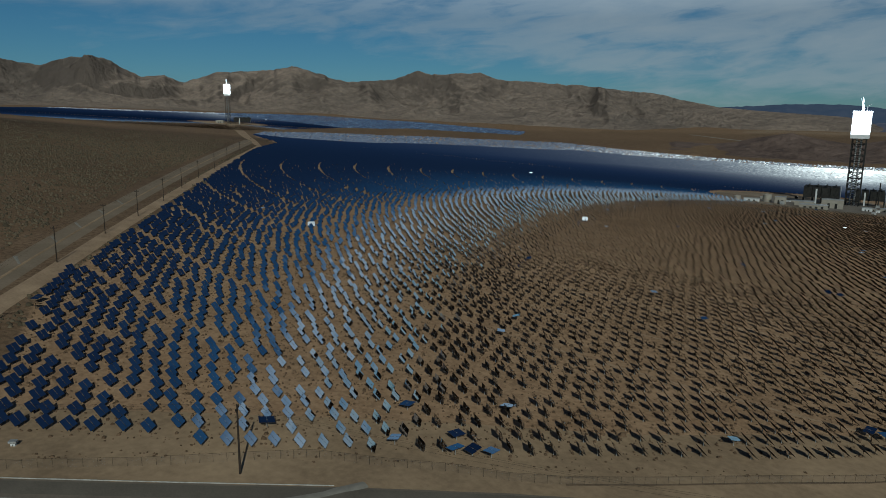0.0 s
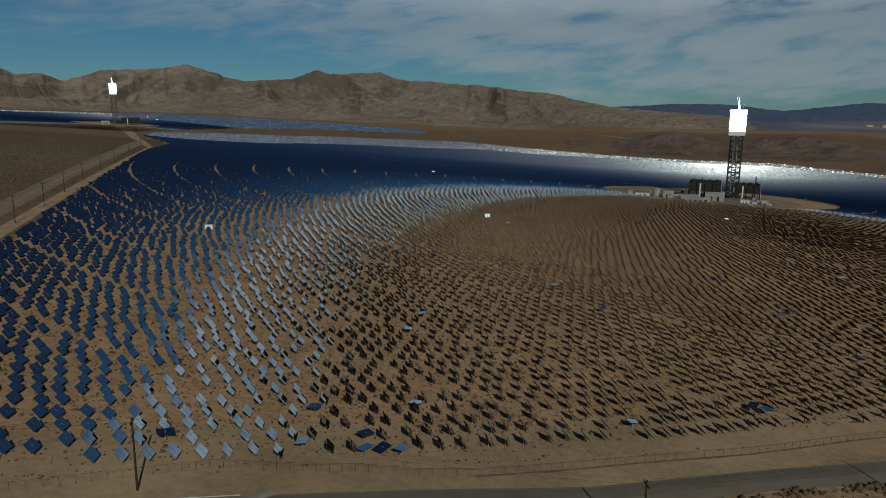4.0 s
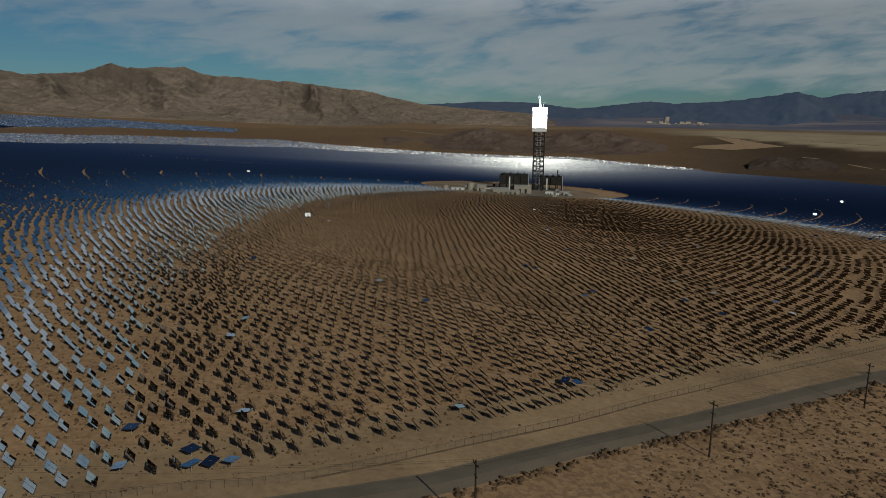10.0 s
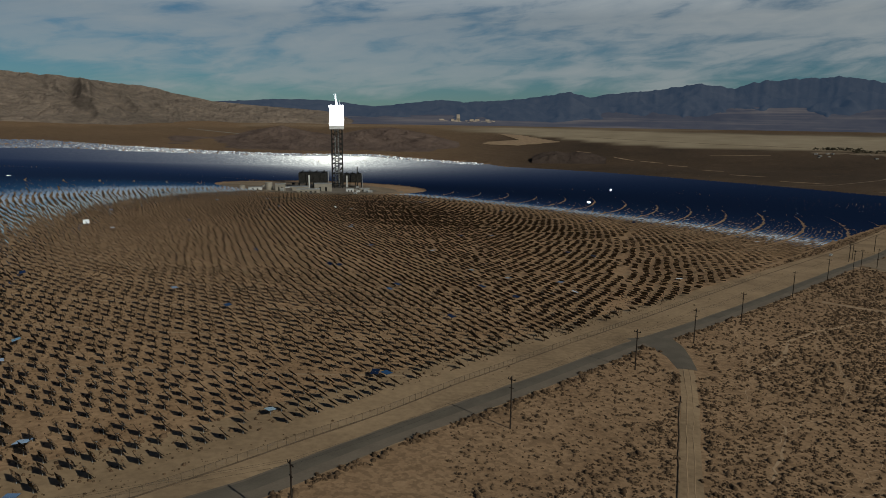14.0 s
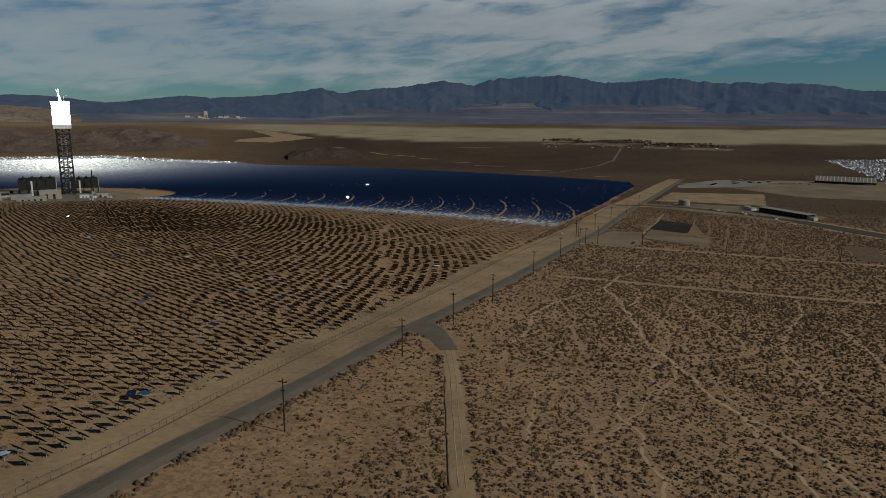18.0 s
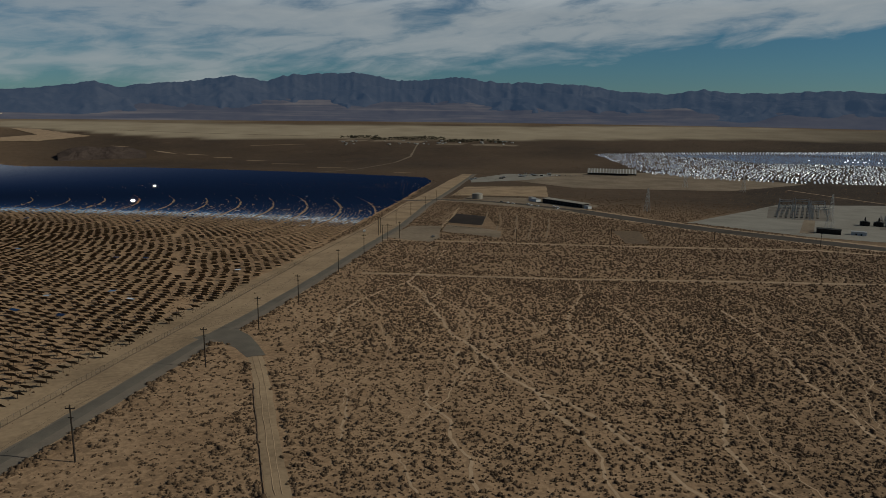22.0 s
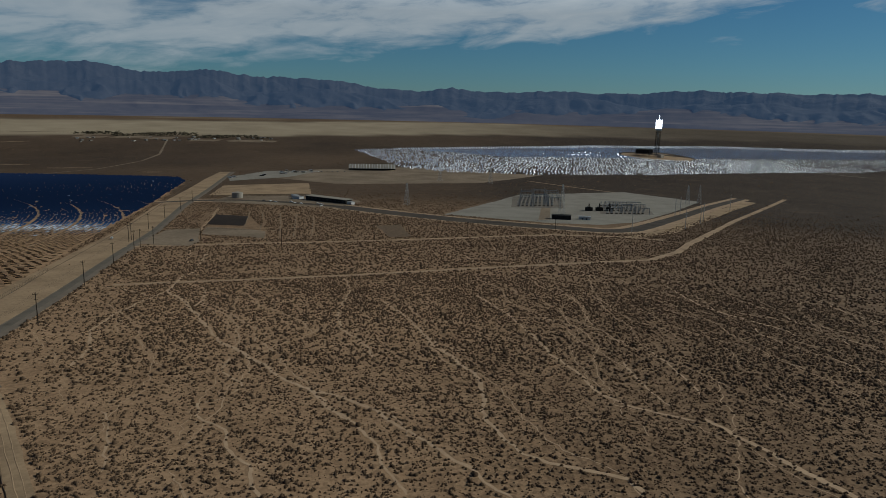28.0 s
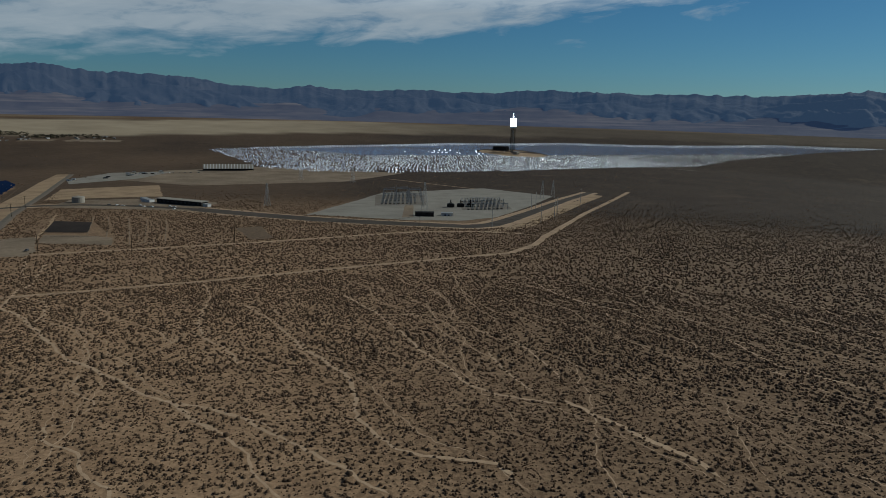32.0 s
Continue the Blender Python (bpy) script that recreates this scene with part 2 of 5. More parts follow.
def ground_material():
    m = material("desert ground", 0.97)
    t = m.node_tree
    sc = t.nodes.new("ShaderNodeAttribute")
    sc.attribute_name = "scrub"
    pl = t.nodes.new("ShaderNodeAttribute")
    pl.attribute_name = "playa"
    big = noisy(m, 0.006, 5)
    mid = noisy(m, 0.06, 5)
    fine = noisy(m, 0.55, 6, 0.65)
    sand = ramp(t, math_node(t, "ADD", math_node(t, "MULTIPLY", mid, 0.5), math_node(t, "MULTIPLY", fine, 0.5)),
                [(0.35, (0.335, 0.21, 0.119)), (0.65, (0.535, 0.352, 0.208))])
    dark = ramp(t, math_node(t, "ADD", math_node(t, "MULTIPLY", big, 0.5), math_node(t, "MULTIPLY", mid, 0.5)),
                [(0.35, (0.024, 0.018, 0.0136)), (0.65, (0.055, 0.0405, 0.03))])
    hummock = noisy(m, 0.5, 3, 0.55)
    dots = ramp(t, hummock, [(0.47, (0, 0, 0)), (0.57, (1, 1, 1))])
    spots = math_node(t, "MULTIPLY", dots, math_node(t, "MINIMUM", math_node(t, "MULTIPLY", sc.outputs["Fac"], 1.7), 0.52))
    col = mix(t, sc.outputs["Fac"], sand, dark)
    col = mix(t, spots, col, (0.10, 0.064, 0.039))
    flecks = ramp(t, noisy(m, 0.011, 8, 0.75), [(0.56, (0, 0, 0)), (0.70, (1, 1, 1))])
    col = mix(t, math_node(t, "MULTIPLY", flecks, math_node(t, "MULTIPLY", sc.outputs["Fac"], 0.22)), col, (0.24, 0.165, 0.105))
    pale = ramp(t, big, [(0.3, (0.30, 0.24, 0.165)), (0.7, (0.41, 0.335, 0.235))])
    col = mix(t, pl.outputs["Fac"], col, pale)
    t.links.new(col, bsdf(m).inputs["Base Color"])
    bn = node(t, "ShaderNodeBump", Strength=0.5, Distance=0.25)
    t.links.new(fine, bn.inputs["Height"])
    b2 = node(t, "ShaderNodeBump", Strength=0.8, Distance=0.55)
    t.links.new(math_node(t, "MULTIPLY", hummock, math_node(t, "MINIMUM", math_node(t, "MULTIPLY", sc.outputs["Fac"], 2.2), 1.0)), b2.inputs["Height"])
    t.links.new(bn.outputs[0], b2.inputs["Normal"])
    t.links.new(b2.outputs[0], bsdf(m).inputs["Normal"])
    return m


M_GROUND = ground_material()


# ---- mesh helpers ----
def mesh_of(name, verts, faces, mats, index=None, smooth=False):
    """Mesh from an (n, 3) array and an (m, 3 or 4) array of faces."""
    verts, faces = np.asarray(verts, np.float32), np.asarray(faces, np.int32)
    me = bpy.data.meshes.new(name)
    k = faces.shape[1]
    me.vertices.add(len(verts))
    me.vertices.foreach_set("co", verts.ravel())
    me.loops.add(faces.size)
    me.loops.foreach_set("vertex_index", faces.ravel())
    me.polygons.add(len(faces))
    me.polygons.foreach_set("loop_start", np.arange(0, faces.size, k, dtype=np.int32))
    for m in mats if isinstance(mats, (list, tuple)) else [mats]:
        me.materials.append(m)
    if index is not None:
        me.polygons.foreach_set("material_index", np.asarray(index, np.int32))
    me.polygons.foreach_set("use_smooth", np.full(len(faces), bool(smooth)))
    me.update(calc_edges=True)
    return me


BOX_V = np.array([(x, y, z) for x in (-.5, .5) for y in (-.5, .5) for z in (-.5, .5)])
BOX_F = np.array([(0, 1, 3, 2), (4, 6, 7, 5), (0, 4, 5, 1), (2, 3, 7, 6), (0, 2, 6, 4), (1, 5, 7, 3)])  # last face is the top


class Build:
    """Collects boxes and bars into one quad mesh."""

    def __init__(self):
        self.v, self.f, self.m, self.n = [], [], [], 0

    def add(self, v, f, mat=0):
        self.v.append(np.asarray(v, float))
        self.f.append(np.asarray(f) + self.n)
        self.m.append(np.full(len(f), mat))
        self.n += len(v)
        return self

    def box(self, centre, size, mat=0, turn=0.0):
        v = BOX_V * np.array(size)
        if turn:
            c, s = math.cos(turn), math.sin(turn)
            v = np.stack([v[:, 0] * c - v[:, 1] * s, v[:, 0] * s + v[:, 1] * c, v[:, 2]], 1)
        return self.add(v + np.array(centre), BOX_F, mat)

    def bar(self, a, b, w, mat=0, sides=4, w2=None):
        a, b = Vector(a), Vector(b)
        d = (b - a).normalized()
        u = d.orthogonal().normalized() if abs(d.z) < 0.99 else Vector((1, 0, 0))
        n = d.cross(u)
        w2 = w if w2 is None else w2
        ring = [(math.cos(2 * math.pi * (i + .5) / sides), math.sin(2 * math.pi * (i + .5) / sides)) for i in range(sides)]
        v = [a + (u * c + n * s) * w * .5 for c, s in ring] + [b + (u * c + n * s) * w2 * .5 for c, s in ring]
        f = [(i, (i + 1) % sides, sides + (i + 1) % sides, sides + i) for i in range(sides)]
        if sides == 4:
            f += [(3, 2, 1, 0), (4, 5, 6, 7)]
        else:
            f += [(0, (i + 2) % sides, (i + 1) % sides, 0) for i in range(0)]
        return self.add([tuple(p) for p in v], f, mat)

    def mesh(self, name, mats):
        return mesh_of(name, np.concatenate(self.v), np.concatenate(self.f), mats, np.concatenate(self.m))


def part(name, build, mats, parent, label="", at=None):
    ob = new(name, build.mesh(name, mats) if isinstance(build, Build) else build)
    ob.parent = parent
    if at is not None:
        ob.matrix_local = at
    return tagged(ob, label)


def empty(name, m, label, category, group=""):
    ob = new(name)
    ob.matrix_world = m
    return tagged(ob, label, category, group)


def inside(x, y, poly):
    poly = np.asarray(poly, float)
    hit = np.zeros(np.shape(x), bool)
    for (x0, y0), (x1, y1) in zip(poly, np.roll(poly, -1, 0)):
        c = (y0 > y) != (y1 > y)
        hit ^= c & (x < (x1 - x0) * (y - y0) / ((y1 - y0) if y1 != y0 else 1e-9) + x0)
    return hit


def keep_off(x, y, line, w):
    """True where a point is farther than w from a polyline."""
    ok = np.ones(len(x), bool)
    p = np.array(line, float)
    for a, b in zip(p[:-1], p[1:]):
        d = b - a
        t = np.clip(((x - a[0]) * d[0] + (y - a[1]) * d[1]) / (d @ d + 1e-9), 0, 1)
        ok &= np.hypot(x - a[0] - t * d[0], y - a[1] - t * d[1]) > w
    return ok


# ---- plan of the fields ----
FIELD_A = [(-175, 62), (-277, 127), (-375, 230), (-868, 733), (-1010, 905), (-1360, 1140), (-1560, 1340), (-1620, 1560), (-1610, 1800), (-1520, 2080), (-1350, 2300), (-1200, 2530), (-910, 2600), (-640, 2570),
           (-60, 2621), (310, 2390), (590, 1950), (770, 1610), (910, 1330), (975, 1190), (930, 1110), (408, 620), (165, 378), (58, 275), (-1, 216), (-35, 182), (-71, 145), (-100, 126), (-129, 98)]
FIELD_C = [(-1830, 815), (-1700, 1060), (-1590, 1290), (-1800, 1700), (-1900, 2050), (-1850, 2380), (-1440, 2633), (-1500, 2800), (-2100, 2750), (-2600, 2350), (-2838, 1902), (-3011, 1489), (-2750, 1000), (-2300, 800)]
FIELD_B = [(1934, 1447), (1710, 1184), (1534, 978), (1529, 829), (1638, 661), (1922, 430), (2416, 151), (3026, -249), (3300, -580), (3480, -900), (3500, -450), (3320, -29), (3140, 451), (2790, 890), (2350, 1190), (2080, 1370)]

# ---- ground sheet ----
AZ = np.concatenate([np.arange(-85, 115, 0.5), np.arange(115, 275, 2.0)])
RR = np.concatenate([[0.01], 40 * 1.03 ** np.arange(0, 163)])
az2, rr2 = np.meshgrid(np.radians(AZ), RR, indexing="ij")
gx, gy = rr2 * np.sin(az2), rr2 * np.cos(az2)
nA, nR = gx.shape
ia, ir = np.meshgrid(np.arange(nA), np.arange(nR - 1), indexing="ij")
ja = (ia + 1) % nA
gf = np.stack([ia * nR + ir, ia * nR + ir + 1, ja * nR + ir + 1, ja * nR + ir], -1).reshape(-1, 4)
gme = mesh_of("ground", np.stack([gx, gy, gz(gx, gy)], -1).reshape(-1, 3), gf, M_GROUND, smooth=True)


def soft(a, b, v):
    t = np.clip((v - a) / (b - a), 0, 1)
    return t * t * (3 - 2 * t)


gaz = np.degrees(az2)
in_a = inside(gx, gy, FIELD_A)
gel = np.degrees(np.arctan2(gz(gx, gy) - EYE_Z, rr2))


def fbm(x, y, octaves=5, gain=0.5, ridged=True, seed=0.0):
    out, amp, tot = np.zeros(x.shape), 1.0, 0.0
    for _ in range(octaves):
        xi, yi = np.floor(x + seed), np.floor(y + seed * 1.7)
        fx, fy = x + seed - xi, y + seed * 1.7 - yi
        u, v = fx * fx * (3 - 2 * fx), fy * fy * (3 - 2 * fy)

        def h(a, b):
            q = np.sin(a * 127.1 + b * 311.7) * 43758.5453
            return q - np.floor(q)
        n = (h(xi, yi) * (1 - u) + h(xi + 1, yi) * u) * (1 - v) + (h(xi, yi + 1) * (1 - u) + h(xi + 1, yi + 1) * u) * v
        out += amp * ((1 - np.abs(2 * n - 1)) if ridged else n)
        tot += amp
        amp *= gain
        x, y = x * 2.03 + 17.3, y * 2.03 + 9.1
    return out / tot


wav = fbm(gx / 260, gy / 260, 5, ridged=False) - 0.5
scrub = 0.21 + 0.25 * wav + 0.18 * soft(350, 900, rr2) + 0.5 * soft(900, 1250, rr2)
# ground darkens eastwards: shade put into its colour through the scrub mask
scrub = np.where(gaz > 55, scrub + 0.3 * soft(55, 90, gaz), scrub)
scrub = np.where(in_a, 0.13 + 0.04 * soft(500, 1500, rr2) + 0.24 * wav, scrub)
scrub = np.where((gaz < -45) & ~in_a, 0.6 + 0.5 * wav + 0.2 * soft(600, 1500, rr2), scrub)
band = gel + 0.25 * (fbm(gaz / 9, rr2 / 900, 4, ridged=False) - 0.5)
low_edge = np.interp(gaz, [4, 10, 18, 24, 46, 56, 66, 85, 105], [-1.25, -1.5, -2.1, -2.35, -2.33, -2.1, -1.9, -1.8, -1.7])
high_edge = np.interp(gaz, [12, 24, 46, 58, 105], [-1.02, -1.22, -1.22, -1.02, -1.0])
playa = soft(low_edge - 0.05, low_edge + 0.05, band) * (1 - soft(high_edge - 0.06, high_edge + 0.04, band)) * soft(2, 10, gaz) * (1 - 0.85 * soft(52, 84, gaz)) * (gaz < 114)
stripes = soft(0.52, 0.62, fbm(gaz / 16, gel * 5.5, 4, ridged=False, seed=3.0)) * soft(2600, 3000, rr2) * (gaz > -12) * (gaz < 112) * (gel > -1.3)
playa = np.clip(playa + 0.35 * stripes, 0, 1)
scrub = np.clip(np.where((rr2 > 2600) & (gel > -1.1), 0.72, scrub), 0, 1)
# far plain north and west made paler: haze put into the ground colour
scrub = scrub - 0.3 * soft(1400, 1900, rr2) * (1 - soft(2, 14, gaz))
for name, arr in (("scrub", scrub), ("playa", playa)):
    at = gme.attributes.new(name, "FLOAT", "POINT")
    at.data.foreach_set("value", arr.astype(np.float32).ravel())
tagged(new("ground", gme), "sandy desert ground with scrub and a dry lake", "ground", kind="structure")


# ---- strips: roads and tracks ----
def strip(name, pts, width, mat, label, up=0.12, category="road", step=12.0, kind="structure", ragged=0.0):
    """A ribbon laid on the ground along pts; width may be one number or one per point."""
    p = np.array(pts, float)
    w = np.full(len(p), width) if isinstance(width, (int, float)) else np.array(width, float)
    d = np.concatenate([[0], np.cumsum(np.hypot(*np.diff(p, axis=0).T))])
    s = np.linspace(0, d[-1], max(2, int(d[-1] / step)))
    x, y, w = np.interp(s, d, p[:, 0]), np.interp(s, d, p[:, 1]), np.interp(s, d, w)
    tx, ty = np.gradient(x), np.gradient(y)
    n = np.hypot(tx, ty)
    nx, ny = -ty / n, tx / n
    rows = []
    for k in (-.5, -.17, .17, .5):
        wk = w + (ragged * (fbm(s / 11, s * 0 + 40 * k + len(pts), 4, 0.6, ridged=False) - 0.5) * 2 if abs(k) > .4 else 0)
        X, Y = x + nx * wk * k, y + ny * wk * k
        rows.append(np.stack([X, Y, gz(X, Y) + (up if abs(k) < .4 else 0.02)], 1))
    v = np.stack(rows, 1).reshape(-1, 3)
    f = [(i * 4 + j, i * 4 + j + 1, i * 4 + j + 5, i * 4 + j + 4) for i in range(len(s) - 1) for j in range(3)]
    return tagged(new(name, mesh_of(name, v, f, mat, smooth=True)), label, category, kind=kind)


M_TRACK = worn("track sand", (0.26, 0.18, 0.115), (0.47, 0.335, 0.215), 0.08, 0.97, fine=1.2, bump=0.3)
M_RUT = worn("packed rut sand", (0.33, 0.225, 0.138), (0.43, 0.305, 0.19), 0.12, 0.97, fine=1.2)
M_LOT = worn("bare lot dirt", (0.15, 0.112, 0.078), (0.30, 0.232, 0.163), 0.018, 0.96, fine=0.25)
M_POND = worn("pond lining silt", (0.016, 0.013, 0.011), (0.05, 0.037, 0.029), 0.03, 0.9, fine=0.4)
M_BANK = worn("eroded bank soil", (0.10, 0.07, 0.047), (0.2, 0.14, 0.09), 0.3, 0.97)
M_PALE = worn("pale gravel", (0.21, 0.19, 0.16), (0.31, 0.285, 0.245), 0.03, 0.95, fine=0.6)
M_GREY = worn("grey gravel", (0.14, 0.122, 0.1), (0.22, 0.19, 0.16), 0.04, 0.95, fine=0.7)
M_WEST = worn("service road dirt", (0.19, 0.145, 0.10), (0.27, 0.21, 0.15), 0.06, 0.95, fine=1.0)
M_OLD_ROAD = worn("weathered asphalt", (0.12, 0.103, 0.083), (0.175, 0.15, 0.12), 0.12, 0.92, fine=2.5)
M_PAINT = worn("road paint", (0.2, 0.19, 0.17), (0.48, 0.46, 0.42), 0.5, 0.8)
ROAD = [(-330, -130), (-250, -48), (-194, 12), (-154, 51), (-123, 78), (-97, 101), (-67, 125.5), (-33.5, 150.5), (0, 184), (33, 214), (63, 242.5), (104, 282), (161, 331), (236, 399), (354, 508),
        (466, 607), (640, 775), (1020, 1104), (1160, 1221)]
VERGE = [(p[0] - 10.5, p[1] + 11.5) for p in ROAD]
strip("road_shoulder", VERGE, [44] * 14 + [42, 42, 44, 38, 26], M_DIRT, "graded tan dirt shoulder along the road", 0.08)
M_DUST = worn("dusty road edge", (0.15, 0.125, 0.10), (0.22, 0.18, 0.14), 0.1, 0.95, fine=1.5)
strip("road_edge", [(p[0] + 0.5, p[1] - 0.5) for p in ROAD], 11.0, M_DUST, "dusty grey gravel edge of the road", 0.14, "verge", 6, ragged=1.6)
strip("road", ROAD, 7.4, M_OLD_ROAD, "two-lane weathered grey asphalt road", 0.2, step=6, ragged=0.5)
strip("crossing", [(-103, 92), (-99, 99), (-96, 106), (-95, 109)], [4, 4, 3.5, 3], M_PALE, "pale dusty crossing over the road", 0.27, "road", 2)
ROAD_L = [(p[0] - 2.6, p[1] + 2.7) for p in ROAD[:8]]
strip("lane_line", ROAD_L[:6], 0.25, M_PAINT, "worn white edge line on the road", 0.26, "road marking", 4)
strip("lane_line", [(p[0] + 2.6, p[1] - 2.7) for p in ROAD[:6]], 0.25, M_PAINT, "worn white edge line on the road", 0.26, "road marking", 4)
FENCE_LINE = [(-61, 141), (-46, 155), (-26, 175), (-3, 197), (25, 228), (77, 281), (123, 326), (181, 384), (273, 474), (427, 617)]
strip("ditch", FENCE_LINE + [(620, 800), (946, 1112)], 1.0, M_BANK, "brown drainage ditch along the field fence", 0.2, "ditch", 4, ragged=0.8)
APRON = [(119, 298), (123, 286), (122.5, 270), (119, 253)]
strip("apron", APRON, [27, 17, 10.5, 8], M_OLD_ROAD, "paved apron where a side track leaves the road", 0.26, step=3)
SIDE = [(119, 254), (106, 221.5), (94, 194.5), (81.5, 166), (70, 139.5), (40, 80), (10, 10)]
strip("side_track", SIDE, 6.0, M_DIRT, "sandy side track with wheel ruts", 0.14, "track", 3, ragged=1.0)
def wobbly(pts, dx, dy, sway, seed):
    """The line pts moved by (dx, dy) and bent to and fro by up to sway."""
    p = np.array(pts, float)
    d = np.concatenate([[0], np.cumsum(np.hypot(*np.diff(p, axis=0).T))])
    t = np.arange(0, d[-1], 3.0)
    b = (fbm(t / 8, t * 0 + seed, 4, 0.6, ridged=False, seed=seed) - 0.5) * 2 * sway
    return [(np.interp(q, d, p[:, 0]) + dx + b[k], np.interp(q, d, p[:, 1]) + dy + 0.4 * b[k]) for k, q in enumerate(t)]


M_WASH_RUT = worn("dusty rut sand", (0.29, 0.2, 0.125), (0.44, 0.315, 0.2), 0.15, 0.97, fine=1.4)
strip("wheel_rut", wobbly(SIDE[:5], 0.9, -.4, 0.6, 2.5), 0.45, M_WASH_RUT, "packed wheel rut in the sandy track", 0.19, "track", 3, ragged=0.6)
strip("track_gully", wobbly(SIDE[1:5], -3.0, 1.2, 0.8, 4.5), 0.5, M_BANK, "dark eroded gully beside the sandy track", 0.24, "ditch", 3, ragged=0.5)
strip("wheel_rut", wobbly(SIDE[:5], -1.0, .4, 0.7, 1.5), 0.5, M_RUT, "packed wheel rut in the sandy track", 0.19, "track", 3, ragged=1.4)
TRACK1 = [(268, 394), (322, 348), (383, 298), (501, 216), (619, 129), (690, 118), (763, 120), (1065, 111), (1563, 76)]
TRACK2 = [(372, 538), (388, 526), (444, 479), (483, 445), (524, 409), (570, 373), (649, 316), (725, 261), (763, 196), (772, 150)]
strip("track_1", TRACK1, [5, 5, 5, 6, 7, 8, 9, 8, 9], M_TRACK, "pale sandy track through the scrub", 0.12, "track", 6, ragged=1.6)
strip("track_2", TRACK2, 7, M_TRACK, "pale sandy service track below the pole line", 0.12, "track", 6, ragged=1.6)
ROAD_B = [(660, 850), (720, 830), (760, 790), (784, 721), (793, 619), (780, 511), (775, 415), (782, 342), (795, 273), (806, 222), (835, 203), (884, 196), (1044, 186), (1281, 172), (1485, 150)]
strip("verge_b", ROAD_B, [30, 40, 56, 60, 60, 62, 64, 64, 62, 56, 50, 46, 42, 40, 36], M_TRACK, "sandy verge of the plant road", 0.1, "verge", ragged=3.0)
M_PLANT_ROAD = worn("dark plant road gravel", (0.05, 0.041, 0.034), (0.095, 0.078, 0.063), 0.05, 0.95, fine=0.6)
strip("road_b", ROAD_B, [16, 24, 38, 42, 42, 44, 46, 46, 44, 38, 32, 28, 24, 22, 20], M_PLANT_ROAD, "dark plant road round the substation", 0.24, ragged=2.0)
W_IN = [(-200, 42), (-268, 108), (-294, 135), (-364, 205), (-490, 334), (-940, 800), (-985, 828)]
strip("west_verge", W_IN, 9, M_TRACK, "pale sand strip along the mirror field", 0.12, "verge")
W_ROAD = [(-215, 30), (-284, 104), (-335, 152), (-414, 228), (-617, 430), (-1070, 890)]
strip("west_road", W_ROAD, [15, 15, 15, 15, 17, 24], M_WEST, "grey graded service road beside the mirror field", 0.14)
strip("west_ditch", [(p[0] + 9, p[1] - 7) for p in W_ROAD], 2.0, M_DIRT, "brown berm beside the service road", 0.3, "ditch", 6)
strip("tower_road", [(-973, 822), (-1167, 964), (-1604, 1296), (-2040, 1600)], [12, 18, 26, 26], M_TRACK, "pale road to the far tower", 0.2)
for q in ((-330, 140), (-362, 172), (-392, 200), (-304, 116), (-425, 232), (-455, 262)):
    strip("cross_bar", [(q[0] - 5, q[1] + 3), (q[0] + 10, q[1] - 2)], 2.0, M_PALE, "pale concrete dip across the service road", 0.2, "road", 3)
strip("far_track", [(820, 1480), (1010, 1514), (1230, 1640), (1416, 1799), (1560, 1960), (1727, 2146)], [4, 5, 6, 9, 6, 6], M_LOT, "pale far road to the golf course", 0.25, "track", ragged=2)
strip("field_track", [(1480, 611), (1420, 470), (1380, 360), (1334, 272)], 6, M_TRACK, "pale dirt track beside the laydown yard", 0.2, "track", ragged=2)
strip("basin_bank", [(-916, 3300), (-800, 3245), (-632, 3172)], [8, 22, 12], M_PALE, "pale bank of a far basin", 1.0, "bank")
PLOT_LINES = [[(495, 572), (560, 640), (660, 724)], [(531, 546), (600, 608), (663, 668)], [(485, 478), (580, 562), (671, 652)], [(504, 468), (590, 545), (675, 625)],
              [(517, 462), (600, 530), (678, 600)], [(535, 453), (605, 508), (674, 568)], [(458, 498), (476, 489), (535, 453)], [(494, 538), (517, 532), (560, 505)]]
for k, q in enumerate(PLOT_LINES):
    strip("plot_line", [q[0], q[2]], [4, 4] if k == 0 else [0.8, 1.0], M_RUT if k == 0 else M_LOT, "pale sandy lane between old field plots", 0.14, "track", 5, ragged=1.1)
strip("playa_track", [(915, 3232), (1300, 2870), (1662, 2520)], 7, M_BANK, "thin dark track across the dry lake", 0.6, "track")
for k, q in enumerate(([(738, 2689), (784, 2633)], [(823, 2488), (856, 2363)], [(871, 2354), (926, 2272)], [(916, 2214), (963, 2163)], [(959, 2053), (992, 1979)], [(946, 1854), (1004, 1769)],
                       [(963, 1630), (1029, 1551)], [(1024, 1365), (1053, 1333)], [(1165, 2452), (1359, 2378)])):
    m = ((q[0][0] + q[1][0]) / 2, (q[0][1] + q[1][1]) / 2)
    strip("bare_patch", [q[0], m, q[1]], [4, 16 - k, 3], M_TRACK, "pale bare scrape on the dark plain", 0.5, "patch", 8, ragged=9)
strip("plain_road", [(2100, 1300), (2450, 900), (2600, 300), (2600, -100)], 5, M_PALE, "pale line of a far road", 0.25, "track")

